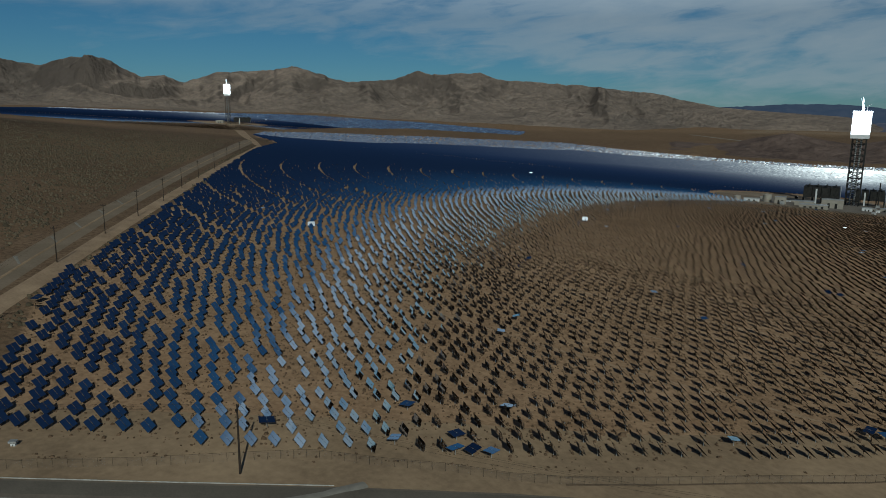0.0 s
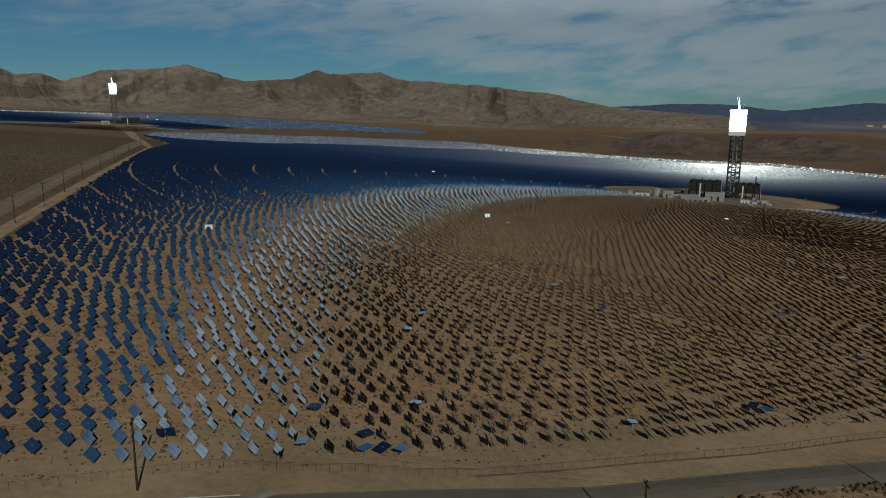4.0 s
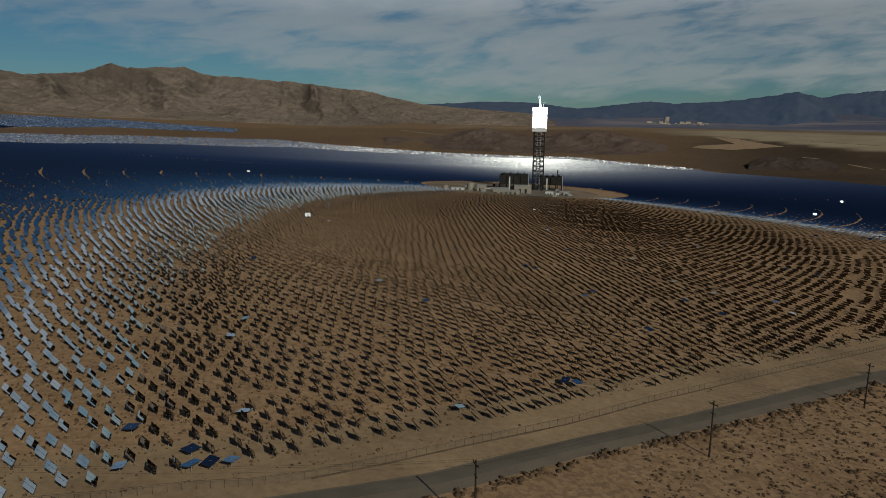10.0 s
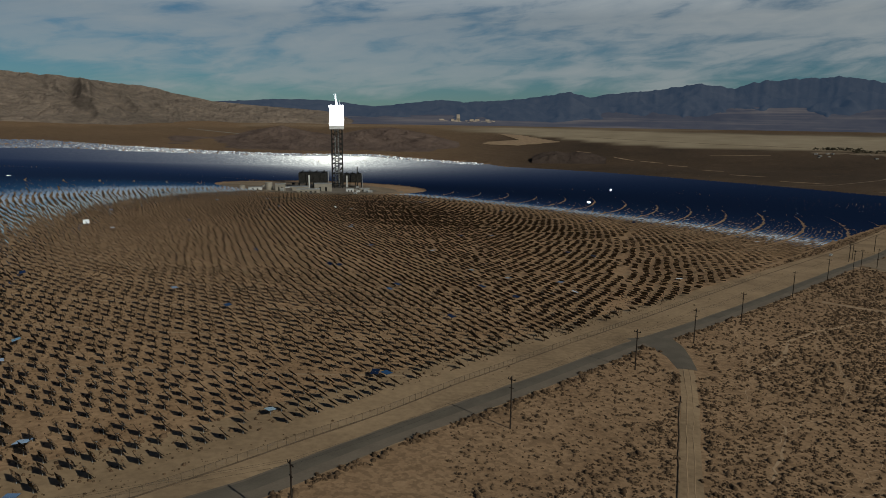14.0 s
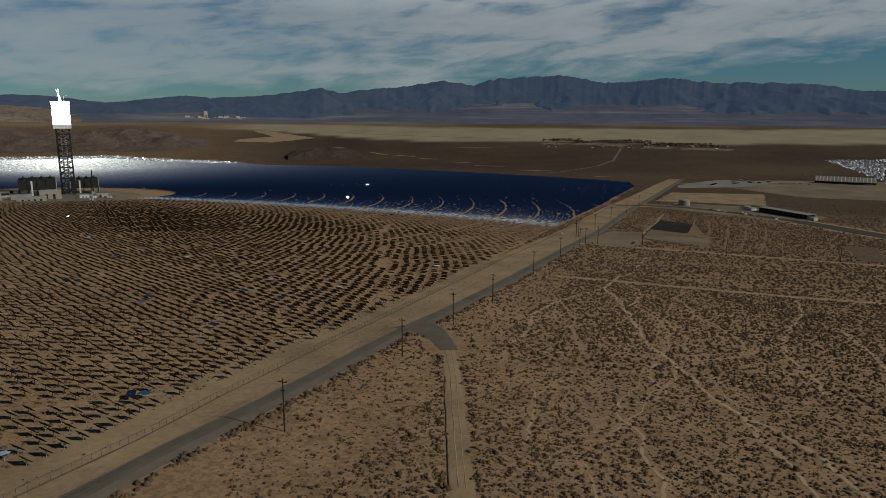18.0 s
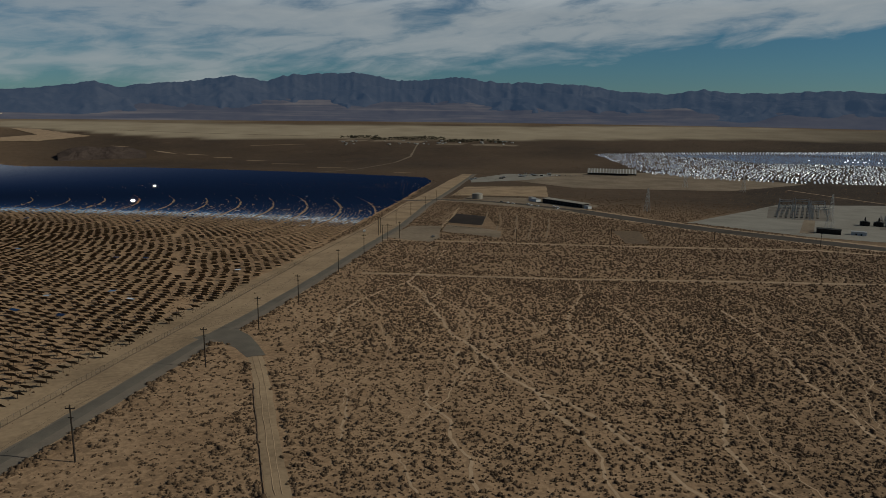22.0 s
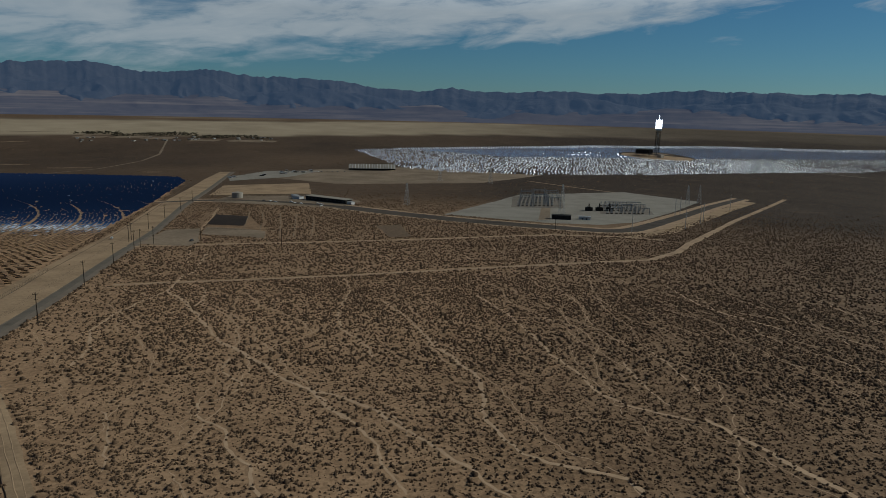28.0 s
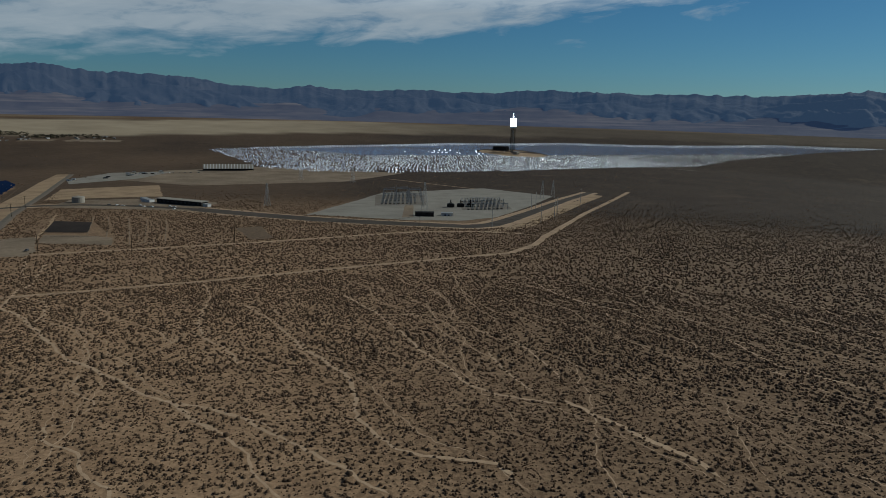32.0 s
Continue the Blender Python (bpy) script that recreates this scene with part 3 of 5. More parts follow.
WASHES_WEST = [[(411, 489), (328, 395), (275, 350), (260, 316), (234, 271), (213, 236), (205, 213), (197, 192), (188, 174), (184, 156), (174, 140), (166, 122)],
               [(184, 156), (185, 144), (180, 124), (172, 107), (166, 92), (158, 75), (147, 55)], [(400, 454), (343, 402), (312, 377)],
               [(275, 350), (245, 336), (219, 323), (194, 305), (173, 275), (150, 254)], [(299, 359), (294, 338), (269, 311), (253, 302)]]
WASHES_MID = [[(332, 224), (321, 209), (294, 177), (277, 160), (266, 146), (264, 133)], [(277, 160), (266, 151), (251, 129), (233, 109), (213, 97), (195, 87), (184, 76), (177, 66), (174, 55), (176, 44), (177, 32), (168, 25)],
              [(377, 289), (342, 257), (292, 228), (264, 203), (249, 178), (231, 160)], [(174, 140), (166, 122), (158, 108), (146, 96), (134, 81)]]
WASHES_NEAR = [[(197, 212), (183, 202), (178, 191), (174, 181), (158, 176), (151, 181), (141, 167), (140, 155), (129, 141), (124, 128), (116, 118), (111, 110)],
               [(128, 201), (125, 192), (112, 175), (99, 157)], [(110, 144), (104, 131), (98, 119)]]
WASHES_EAST = [[(384, 187), (370, 171), (349, 149), (330, 133), (305, 112), (285, 98), (265, 77), (243, 61), (237, 49), (235, 23)], [(343, 140), (350, 125), (342, 107), (322, 64)],
               [(292, 66), (277, 57), (258, 45), (242, 33)], [(322, 62), (295, 43), (261, 25)], [(240, 22), (230, 12), (221, 0), (212, -10), (204, -20), (190, -32)],
               [(530, 96), (493, 86), (442, 55), (405, 5), (388, -5)], [(366, -45), (341, -54), (324, -61), (312, -76), (300, -94)], [(503, -59), (488, -93), (471, -123), (456, -138)]]
WASHES = WASHES_WEST + WASHES_MID + WASHES_NEAR + WASHES_EAST
WIDE = [2.0, 1.6, 2.4, 1.8, 1.5, 1.3, 2.0, 1.3, 1.2, 1.2, 1.0, 1.1, 1.5, 0.9, 1.3, 1.0, 2.4, 1.4, 1.4, 1.4]
MAIN = len(WASHES)
rw = random.Random(5)
for _ in range(66):
    a = radians(rw.uniform(30, 58))
    x, y = rw.uniform(110, 620), rw.uniform(-230, 240)
    line = [(x, y)]
    for _ in range(rw.randint(5, 12)):
        a += rw.uniform(-.35, .35) + 0.12 * (radians(40) - a)
        x, y = x + 24 * math.sin(a), y + 24 * math.cos(a)
        line.append((x, y))
    if np.hypot(*line[0]) > 120:
        WASHES.append(line)
        WIDE.append(rw.uniform(0.3, 0.75))
M_WASH = worn("wash sand", (0.38, 0.262, 0.165), (0.54, 0.385, 0.252), 0.15, 0.97, fine=1.4)
WASH_PTS = []
for k, line in enumerate(WASHES):
    p = np.array(line, float)
    d = np.concatenate([[0], np.cumsum(np.hypot(*np.diff(p, axis=0).T))])
    t = np.arange(0, d[-1], 3.0)
    x, y = np.interp(t, d, p[:, 0]), np.interp(t, d, p[:, 1])
    wob = (fbm(t / 9, t * 0 + k * 7.3, 5, 0.75, ridged=False) - 0.5) * (5 if k < MAIN else 9)
    tx, ty = np.gradient(x), np.gradient(y)
    n = np.hypot(tx, ty) + 1e-9
    nx, ny = -ty / n, tx / n
    x, y = x + nx * wob, y + ny * wob
    w = WIDE[k] * (0.2 + 1.3 * fbm(t / 14, t * 0 + k * 3.1, 4, 0.6, ridged=False)) * 0.5
    w[0] = w[-1] = 0.1
    L, Rr = np.stack([x + nx * w, y + ny * w], 1), np.stack([x - nx * w, y - ny * w], 1)
    v = np.stack([np.c_[L, gz(L[:, 0], L[:, 1]) + 0.05], np.c_[Rr, gz(Rr[:, 0], Rr[:, 1]) + 0.05]], 1).reshape(-1, 3)
    i = np.arange(len(t) - 1)
    wash = mesh_of("dry_wash", v, np.stack([2 * i, 2 * i + 1, 2 * i + 3, 2 * i + 2], 1), M_WASH, smooth=True)
    tagged(new("dry_wash", wash), "pale sandy dry wash winding through the scrub" if k < MAIN else "narrow sandy rill between the bushes", "dry wash", kind="structure")
    WASH_PTS.append(np.c_[x, y, w])


def pad(name, poly, mat, label, up=0.25, levels=6, category="pad", ragged=4.0):
    """A flat-laid area with corners poly, filled from its middle and following the ground."""
    p = np.array(poly + poly[:1], float)
    d = np.concatenate([[0], np.cumsum(np.hypot(*np.diff(p, axis=0).T))])
    t = np.linspace(0, d[-1], 129)[:-1]
    x, y = np.interp(t, d, p[:, 0]), np.interp(t, d, p[:, 1])
    wob = (fbm(x / 19, y / 19, 4, 0.6, ridged=False, seed=1.0) - 0.5) * ragged * 2
    out = np.hypot(x - x.mean(), y - y.mean())
    x, y = x + (x - x.mean()) / out * wob, y + (y - y.mean()) / out * wob
    c = (x.mean(), y.mean())
    rings = [np.stack([c[0] + (x - c[0]) * k / levels, c[1] + (y - c[1]) * k / levels], 1) for k in range(1, levels + 1)]
    rings.insert(0, np.stack([c[0] + (x - c[0]) * 0.001, c[1] + (y - c[1]) * 0.001], 1))
    v = np.concatenate(rings)
    z = gz(v[:, 0], v[:, 1]) + up
    n = len(t)
    f = [(a * n + i, a * n + (i + 1) % n, (a + 1) * n + (i + 1) % n, (a + 1) * n + i) for a in range(levels) for i in range(n)]
    me = mesh_of(name, np.c_[v, z], f, mat)
    me.flip_normals() if me.polygons[0].normal.z < 0 else None
    return tagged(new(name, me), label, category, kind="structure")


def disc(c, r, n=40, a=1.0):
    return [(c[0] + r * math.sin(2 * math.pi * i / n), c[1] + a * r * math.cos(2 * math.pi * i / n)) for i in range(n)]


pad("tower_pad", disc(PAD_A, 141), M_LOT, "round graded sand pad below the tower", 0.15)
pad("plant_yard", disc((-112, 1112), 92), M_GREY, "grey gravel yard round the power plant", 0.3)
strip("arc_spur", [(-20, 1075), (10, 1090), (24, 1112), (20, 1135)], [5, 8, 7, 4], M_PALE, "pale curved end of a service track", 0.3, "track")
pad("tower_pad", disc(TOWER_B, 130), M_DIRT, "graded pad below the distant tower", 0.3)
pad("tower_pad", disc(TOWER_C, 120), M_DIRT, "graded pad below the distant tower", 0.3)
pad("substation_pad", [(812, 455), (1180, 500), (1407, 365), (1340, 206), (1100, 208), (930, 218), (862, 246), (828, 310)], M_PALE, "pale gravel pad of the substation", 0.3)
pad("substation_strip", [(972, 424), (1026, 358), (1200, 424), (1140, 496)], M_GREY, "darker gravel bay of the substation", 0.36, ragged=1.0)
pad("substation_strip", [(992, 288), (1048, 222), (1185, 270), (1120, 330)], M_GREY, "darker gravel bay of the substation", 0.36, ragged=1.0)
pad("substation_strip", [(850, 330), (862, 318), (1085, 402), (1075, 412)], M_LOT, "dirt lane between the substation bays", 0.34, ragged=1.5)
strip("substation_edge", [(755, 190), (845, 164), (1040, 154), (1220, 145), (1425, 128)], [12, 22, 22, 22, 24], M_DIRT, "sandy bank beside the substation", 0.3, "bank", ragged=3.0)
pad("beige_field", [(782, 879), (922, 997), (1071, 915), (913, 775), (854, 834)], M_DIRT, "bare levelled sand lot", 0.2)
pad("plant_lot", [(715, 800), (775, 612), (880, 640), (905, 740), (800, 850)], M_LOT, "grey gravel lot with site offices", 0.2)
pad("laydown", [(1121, 1132), (1097, 859), (1340, 663), (1650, 642), (1560, 1000), (1330, 1130)], M_LOT, "bare laydown yard", 0.2)
pad("lit_lot", [(1000, 1060), (1060, 1130), (1230, 1180), (1330, 1090), (1150, 1040)], M_PALE, "pale bare lot beside the road", 0.28)
pad("pond", [(610, 674), (623, 630), (552, 566), (533, 605)], M_POND, "dark lined empty pond", 0.25, ragged=1.5)
pad("pond_edge", [(519, 590), (534, 549), (533, 515), (495, 480), (482, 520), (476, 547)], M_LOT, "dull graded plots beside the pond", 0.2, ragged=2.0)
pad("plot", [(582, 388), (600, 372), (682, 440), (652, 455)], M_BANK, "dull dark plot in the scrub", 0.2)
pad("playa_inlet", [(398, 2966), (434, 3051), (608, 3073), (575, 3294), (540, 3420), (640, 3330), (700, 3150), (760, 3010), (692, 2985), (547, 2903)], M_TRACK, "pale inlet of the dry lake", 1.5, ragged=22.0)
pad("junction_lot", [(394, 540), (476, 600), (505, 585), (439, 508), (413, 494)], M_LOT, "bare sandy turnout beside the road", 0.2)


# ---- ring roads through the mirror field ----
for k in range(16):
    r = 252 + 45.3 * k
    a = np.radians(np.arange(0, 361, 1.0))
    x, y = -98 + r * np.sin(a), 1159 + r * np.cos(a)
    run = []
    for q, ok in zip(zip(x, y), inside(x, y, FIELD_A) & (np.hypot(x, y) < 1500)):
        if ok:
            run.append(q)
        if run and (not ok or q == (x[-1], y[-1])):
            if len(run) > 4:
                strip("ring_road", run, 5.5 if k == 0 else 1.3, M_PALE if k == 0 else M_TRACK, "pale sandy ring road between rows of mirrors", 0.1, "track", 8)
            run = []

# ---- mountains ----
SKYLINE = [(-85, 2.6), (-75, 3.2), (-66.8, 3.52), (-64.4, 3.07), (-62.5, 3.7), (-60.4, 3.82), (-58, 2.55), (-56.4, 2.68), (-55.1, 2.2), (-52.6, 3.0), (-49, 3.27), (-46.6, 3.63), (-42.7, 2.5),
           (-38.8, 2.86), (-37, 3.5), (-35.9, 3.2), (-32, 3.38), (-30.6, 2.86), (-24, 2.45), (-18, 1.77), (-13.7, 0.84), (-9.3, 0.5), (-5, 0.2), (-3, -0.35), (0, -0.95)]
FAR_LINE = [(-30, 0.6), (-13.7, 0.8), (-9.3, 1.08), (-4.4, 1.0), (-1.2, 0.58), (4.5, 1.2), (6.1, 0.95), (9.7, 1.19), (14.7, 1.77), (16.2, 1.46), (21.1, 2.0), (24.5, 2.47), (26.8, 2.12), (28.8, 2.6),
            (34, 2.84), (37.1, 2.25), (41.5, 2.62), (45.5, 2.2), (52.3, 2.0), (55, 1.55), (58.5, 1.36), (60.9, 1.7), (63.7, 1.4), (70, 1.58), (74.4, 1.45), (80.6, 1.8), (84.5, 1.65), (97.8, 1.6), (103, 2.05), (112, 1.8)]


def mountains(name, line, foot, crest, back, mat, label, size, power, az_step=0.18, rise_at=0.0, rough=0.12, cut=0.6, sway=0.5, rows=60):
    """A range whose skyline follows line; ravines and spurs about size metres wide run down from it."""
    line = np.array(line)
    az = np.arange(line[0, 0], line[-1, 0], az_step)
    r = np.concatenate([np.linspace(foot, crest, rows), np.linspace(crest, back, 14)[1:]])
    A, Q = np.meshgrid(az, r, indexing="ij")
    x, y = Q * np.sin(np.radians(A)), Q * np.cos(np.radians(A))
    el = np.interp(az, line[:, 0], line[:, 1])
    el = el + rough * (fbm(az / 1.1, az * 0, 6, 0.6) - 0.5) * np.clip(el, 0.3, 2)
    top = EYE_Z + crest * np.tan(np.radians(el))
    base = gz(x, y)
    s = np.clip((Q - foot) / (crest - foot), 0, 1)
    bk = np.clip((Q - crest) / (back - crest), 0, 1)
    wx = (fbm(x / size / 1.7, y / size / 1.7, 3, ridged=False, seed=5.0) - 0.5) * 1.1
    wy = (fbm(x / size / 1.7, y / size / 1.7, 3, ridged=False, seed=9.0) - 0.5) * 1.1
    spur = fbm(x / size / 2.3 + wx, y / size / 2.3 + wy, 3, 0.5, seed=2.0)
    ravine = fbm(x / size + wx, y / size + wy, 6, 0.58)
    rise = np.clip((s - rise_at) / (1 - rise_at), 0, 1)
    rise = np.clip(rise + sway * (spur - 0.55) * 4 * rise * (1 - rise), 0, 1)
    shape = rise ** power
    shape = shape * (1 - cut * (1 - ravine) * (1 - shape ** 2)) + 0.02 * s
    z0 = gz(foot * np.sin(np.radians(A)), foot * np.cos(np.radians(A)))
    h = (np.broadcast_to(top[:, None], x.shape) - z0) * np.clip(shape, 0, 1.0)
    z = z0 + h * (1 - bk * bk)
    z = np.where(s <= 0, base - 4, np.maximum(z, base - 4))
    k = len(r)
    i, j = np.meshgrid(np.arange(len(az) - 1), np.arange(k - 1), indexing="ij")
    f = np.stack([i * k + j, i * k + j + 1, (i + 1) * k + j + 1, (i + 1) * k + j], -1).reshape(-1, 4)
    return tagged(new(name, mesh_of(name, np.stack([x, y, z], -1).reshape(-1, 3), f, mat, smooth=True)), label, "mountains", kind="structure")


mountains("mountain_range", SKYLINE, 3420, 4350, 4800, M_ROCK, "barren brown desert mountain range", 430, 1.5, az_step=0.1, rise_at=0.12, cut=1.0, sway=0.9, rows=120)


def lower(line, share, seed, step):
    """A lower crest in front of a skyline: a share of its height, uneven."""
    a = np.arange(line[0][0], line[-1][0], step)
    el = np.interp(a, [p[0] for p in line], [p[1] for p in line])
    k = share * (0.45 + 1.1 * fbm(a / 4.5, a * 0 + seed, 4, 0.55, ridged=False, seed=seed))
    return list(zip(a, -0.75 + (el + 0.75) * np.clip(k, 0.05, 0.93)))


mountains("mountain_range", FAR_LINE, 4250, 4780, 4940, M_ROCK_HAZE, "hazy purple-grey distant desert mountains", 240, 1.25, az_step=0.1, rise_at=0.05, rough=0.2, cut=0.4, sway=0.6, rows=70)
mountains("mountain_range", lower(FAR_LINE, 0.70, 3.0, 0.7), 4150, 4500, 4700, M_ROCK_HAZE, "hazy purple-grey distant mountain spurs", 120, 1.3, az_step=0.14, rough=0.25, cut=0.6, sway=0.6, rows=44)
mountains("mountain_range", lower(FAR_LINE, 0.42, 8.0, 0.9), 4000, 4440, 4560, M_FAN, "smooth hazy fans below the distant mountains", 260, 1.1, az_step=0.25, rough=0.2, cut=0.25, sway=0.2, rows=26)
HILLS = [(-19, -2.4), (-16.5, -1.75), (-13.9, -1.9), (-12.1, -1.7), (-11, -1.38), (-8.5, -0.96), (-6.7, -1.36), (-4.4, -1.7), (-2.1, -1.24), (0.2, -1.04), (3, -1.5), (5.3, -2.1), (8, -2.6)]
mountains("foothills", HILLS, 2720, 3080, 3300, M_HILL, "low dark red-brown foothills", 110, 1.2, az_step=0.12)
KNOLL = [(11.8, -3.3), (12.6, -2.95), (13.6, -2.8), (14.6, -2.95), (15.6, -2.83), (16.8, -2.98), (17.8, -3.3)]
mountains("knoll", KNOLL, 2420, 2500, 2590, M_BASALT, "low dark basalt knoll on the plain", 45, 0.9)


# ---- heliostats ----
def orient(px, py, pz, aim, sun_from=SUN_DIR):
    """Unit axes of mirrors that send the sun to aim: x level, y up the mirror, z its normal."""
    to = np.stack([aim[0] - px, aim[1] - py, aim[2] - pz], -1)
    to /= np.linalg.norm(to, axis=-1, keepdims=True)
    n = to + sun_from
    n += np.random.normal(0, 0.012, n.shape)
    n /= np.linalg.norm(n, axis=-1, keepdims=True)
    x = np.stack([-n[:, 1], n[:, 0], 0 * n[:, 0]], -1)
    x /= np.linalg.norm(x, axis=-1, keepdims=True)
    return x, np.cross(n, x), n


BAND = 45.3


def layout(centre, poly, r_in, r_out, gap, rows, thin=0.0, shake=0.7, shift=0.5):
    """Staggered rings round a centre, in bands with a bare ring road between bands, kept inside poly."""
    pts = []
    k, band = 0, r_in
    while band < r_out:
        n = int(2 * math.pi * (band + 22) / (gap * (1 + 0.00015 * (band - r_in))))
        for i in range(rows):
            r = band + 3.5 + (BAND - 7.0) * i / (rows - 1)
            a = (np.arange(n) + shift * i + 0.31 * k) * 2 * math.pi / n
            pts.append(np.stack([centre[0] + r * np.sin(a), centre[1] + r * np.cos(a)], 1))
        band += BAND
        k += 1
    p = np.concatenate(pts)
    p = p[inside(p[:, 0], p[:, 1], poly)]
    p = p + np.random.uniform(-shake, shake, p.shape)
    return p[np.random.random(len(p)) > thin]


HUB = 2.3


def axes_for(p, aim, stow_share=0.006, scatter=0.0, off=None, hub=HUB):
    z = gz(p[:, 0], p[:, 1])
    src = SUN_DIR
    if off is not None:
        # standby: the glare beside the sun is thrown back, off degrees away from it
        side = np.random.normal(0, 1, (len(p), 3))
        side -= (side @ SUN_DIR)[:, None] * SUN_DIR
        side /= np.linalg.norm(side, axis=1, keepdims=True)
        src = SUN_DIR + side * np.tan(np.radians(off))[:, None]
        src /= np.linalg.norm(src, axis=1, keepdims=True)
    ax, ay, an = orient(p[:, 0], p[:, 1], z + hub, aim, src)
    if scatter:
        an = an + np.random.normal(0, scatter, an.shape)
    stow = np.random.random(len(p)) < stow_share
    tilt = np.random.normal(0, 0.12, (len(p), 2))
    an[stow] = np.stack([tilt[stow, 0], tilt[stow, 1], np.ones(stow.sum())], -1)
    an /= np.linalg.norm(an, axis=-1, keepdims=True)
    ay = np.cross(an, ax)
    ay /= np.linalg.norm(ay, axis=-1, keepdims=True)
    ax = np.cross(ay, an)
    return np.stack([p[:, 0], p[:, 1], z + hub], 1), ax, ay, an


def joined(name, p, aim, detailed, label, stow_share=0.006, scatter=0.0, off=None, size=1.0):
    c, ax, ay, an = axes_for(p, aim, stow_share, scatter, off, HUB * size)
    V, F, M = [], [], []
    panels = [(-1.2, 2.24), (1.2, 2.24)] if detailed else []
    for ox, w in panels:
        b = (BOX_V * (w, 3.3, 0.06) + (ox, 0, 0.14)) * size
        V.append(c[:, None] + b[None, :, 0, None] * ax[:, None] + b[None, :, 1, None] * ay[:, None] + b[None, :, 2, None] * an[:, None])
        F.append(BOX_F)
        M.append([0, 0, 0, 0, 0, 1])
    if not detailed:
        # far off: the glass with a shallow back that runs to a point at the post
        b = np.array([(-2.35, -1.65, .14), (2.35, -1.65, .14), (2.35, 1.65, .14), (-2.35, 1.65, .14), (0, 0, -.25)]) * size
        v = c[:, None] + b[None, :, 0, None] * ax[:, None] + b[None, :, 1, None] * ay[:, None] + b[None, :, 2, None] * an[:, None]
        f = np.array([(0, 1, 2), (0, 2, 3), (1, 0, 4), (2, 1, 4), (3, 2, 4), (0, 3, 4)])
        ff = (f[None] + 5 * np.arange(len(p))[:, None, None]).reshape(-1, 3)
        me = mesh_of(name, v.reshape(-1, 3), ff, [M_BACK, M_MIRROR], np.tile([1, 1, 0, 0, 0, 0], len(p)))
        return tagged(new(name, me), label, "heliostats", kind="stuff")
    if detailed:
        b = BOX_V * (4.2 * size, 0.14, 0.14)
        V.append(c[:, None] + b[None, :, 0, None] * ax[:, None] + b[None, :, 1, None] * ay[:, None] + b[None, :, 2, None] * an[:, None])
        F.append(BOX_F)
        M.append([0] * 6)
        b = BOX_V * (0.16, 0.16, HUB * size + 0.4) + (0, 0, -(HUB * size + 0.4) / 2)
        V.append(c[:, None] + b[None])
        F.append(BOX_F)
        M.append([0] * 6)
    v = np.concatenate(V, 1)
    f = np.concatenate([q + 8 * i for i, q in enumerate(F)])
    per = v.shape[1]
    ff = (f[None] + per * np.arange(len(p))[:, None, None]).reshape(-1, 4)
    mm = np.tile(np.concatenate(M), len(p))
    me = mesh_of(name, v.reshape(-1, 3), ff, [M_BACK, M_MIRROR], mm)
    return tagged(new(name, me), label, "heliostats", kind="stuff")


def aim_of(t):
    return (t[0], t[1], float(gz(*t)) + 118)


RING_A = (-98.0, 1159.0)
pA = layout(RING_A, FIELD_A, 252 - 2 * BAND, 1950, 9.6, 11, 0.03, 0.95, 0.4)
pA = pA[np.hypot(pA[:, 0] - PAD_A[0], pA[:, 1] - PAD_A[1]) > 150]
SPOKE = [(256, 694), (213, 612), (187, 533), (160, 450), (145, 395), (110, 330)]
pA = pA[keep_off(pA[:, 0], pA[:, 1], SPOKE, 0.5 + 3.4 * fbm(pA[:, 0] / 30, pA[:, 1] / 30, 3, ridged=False))]
NEAR_SIZE = 0.88
dist = np.hypot(pA[:, 0], pA[:, 1])
near = np.hypot(pA[:, 0] + 70, pA[:, 1] - 140)
order = np.argsort(near)
single = np.zeros(len(pA), bool)
single[order[:290]] = True
rest = ~single
joined("heliostat_field", pA[rest & (dist < 370)], aim_of(TOWER_A), True, "rows of twin-panel heliostat mirrors on steel posts", size=NEAR_SIZE)
joined("heliostat_field", pA[rest & (dist >= 370) & (dist < 650)], aim_of(TOWER_A), False, "rows of twin-panel heliostat mirrors on steel posts", size=NEAR_SIZE)
A_FAR = FIELD_A[6:16]
depth = np.interp(pA[:, 0], [-1500, -1347, -1204, -912, -593, 300], [430, 370, 330, 165, 80, 55])
rim = ~keep_off(pA[:, 0], pA[:, 1], A_FAR, depth) & (pA[:, 1] > 1150) & (pA[:, 0] < 330)
joined("heliostat_field", pA[rest & (dist >= 650) & ~rim], aim_of(TOWER_A), False, "far rows of blue-reflecting heliostat mirrors")
pR = pA[rim]
pR = pR[np.random.random(len(pR)) < np.interp(pR[:, 0], [-1400, -900, 0], [0.4, 0.6, 0.6])]
joined("heliostat_field", pR, (0, 0, 84), False, "outermost rows of white-glaring heliostat mirrors on standby", 0.02, 0.0, np.random.uniform(3.2, 10.0, len(pR)) + 5 * soft(-800, -1300, pR[:, 0]))
pC = layout(TOWER_C, FIELD_C, 140, 1700, 8.5, 5, 0.0, 1.2)
c_rim = ~keep_off(pC[:, 0], pC[:, 1], FIELD_C[6:12], 110) & (pC[:, 1] < 2080)
c_right = (pC[:, 1] > 2000) & ~c_rim
joined("heliostat_field", pC[c_right], (0, 0, 84), False, "distant field of pale blue-reflecting heliostat mirrors", 0.0, 0.0, np.random.uniform(15, 22, c_right.sum()))
c_rim |= c_right
joined("heliostat_field", pC[~c_rim], aim_of(TOWER_C), False, "distant field of heliostat mirrors below mountains", 0.002)
pQ = pC[c_rim & ~c_right]
pQ = pQ[np.random.random(len(pQ)) < 0.6]
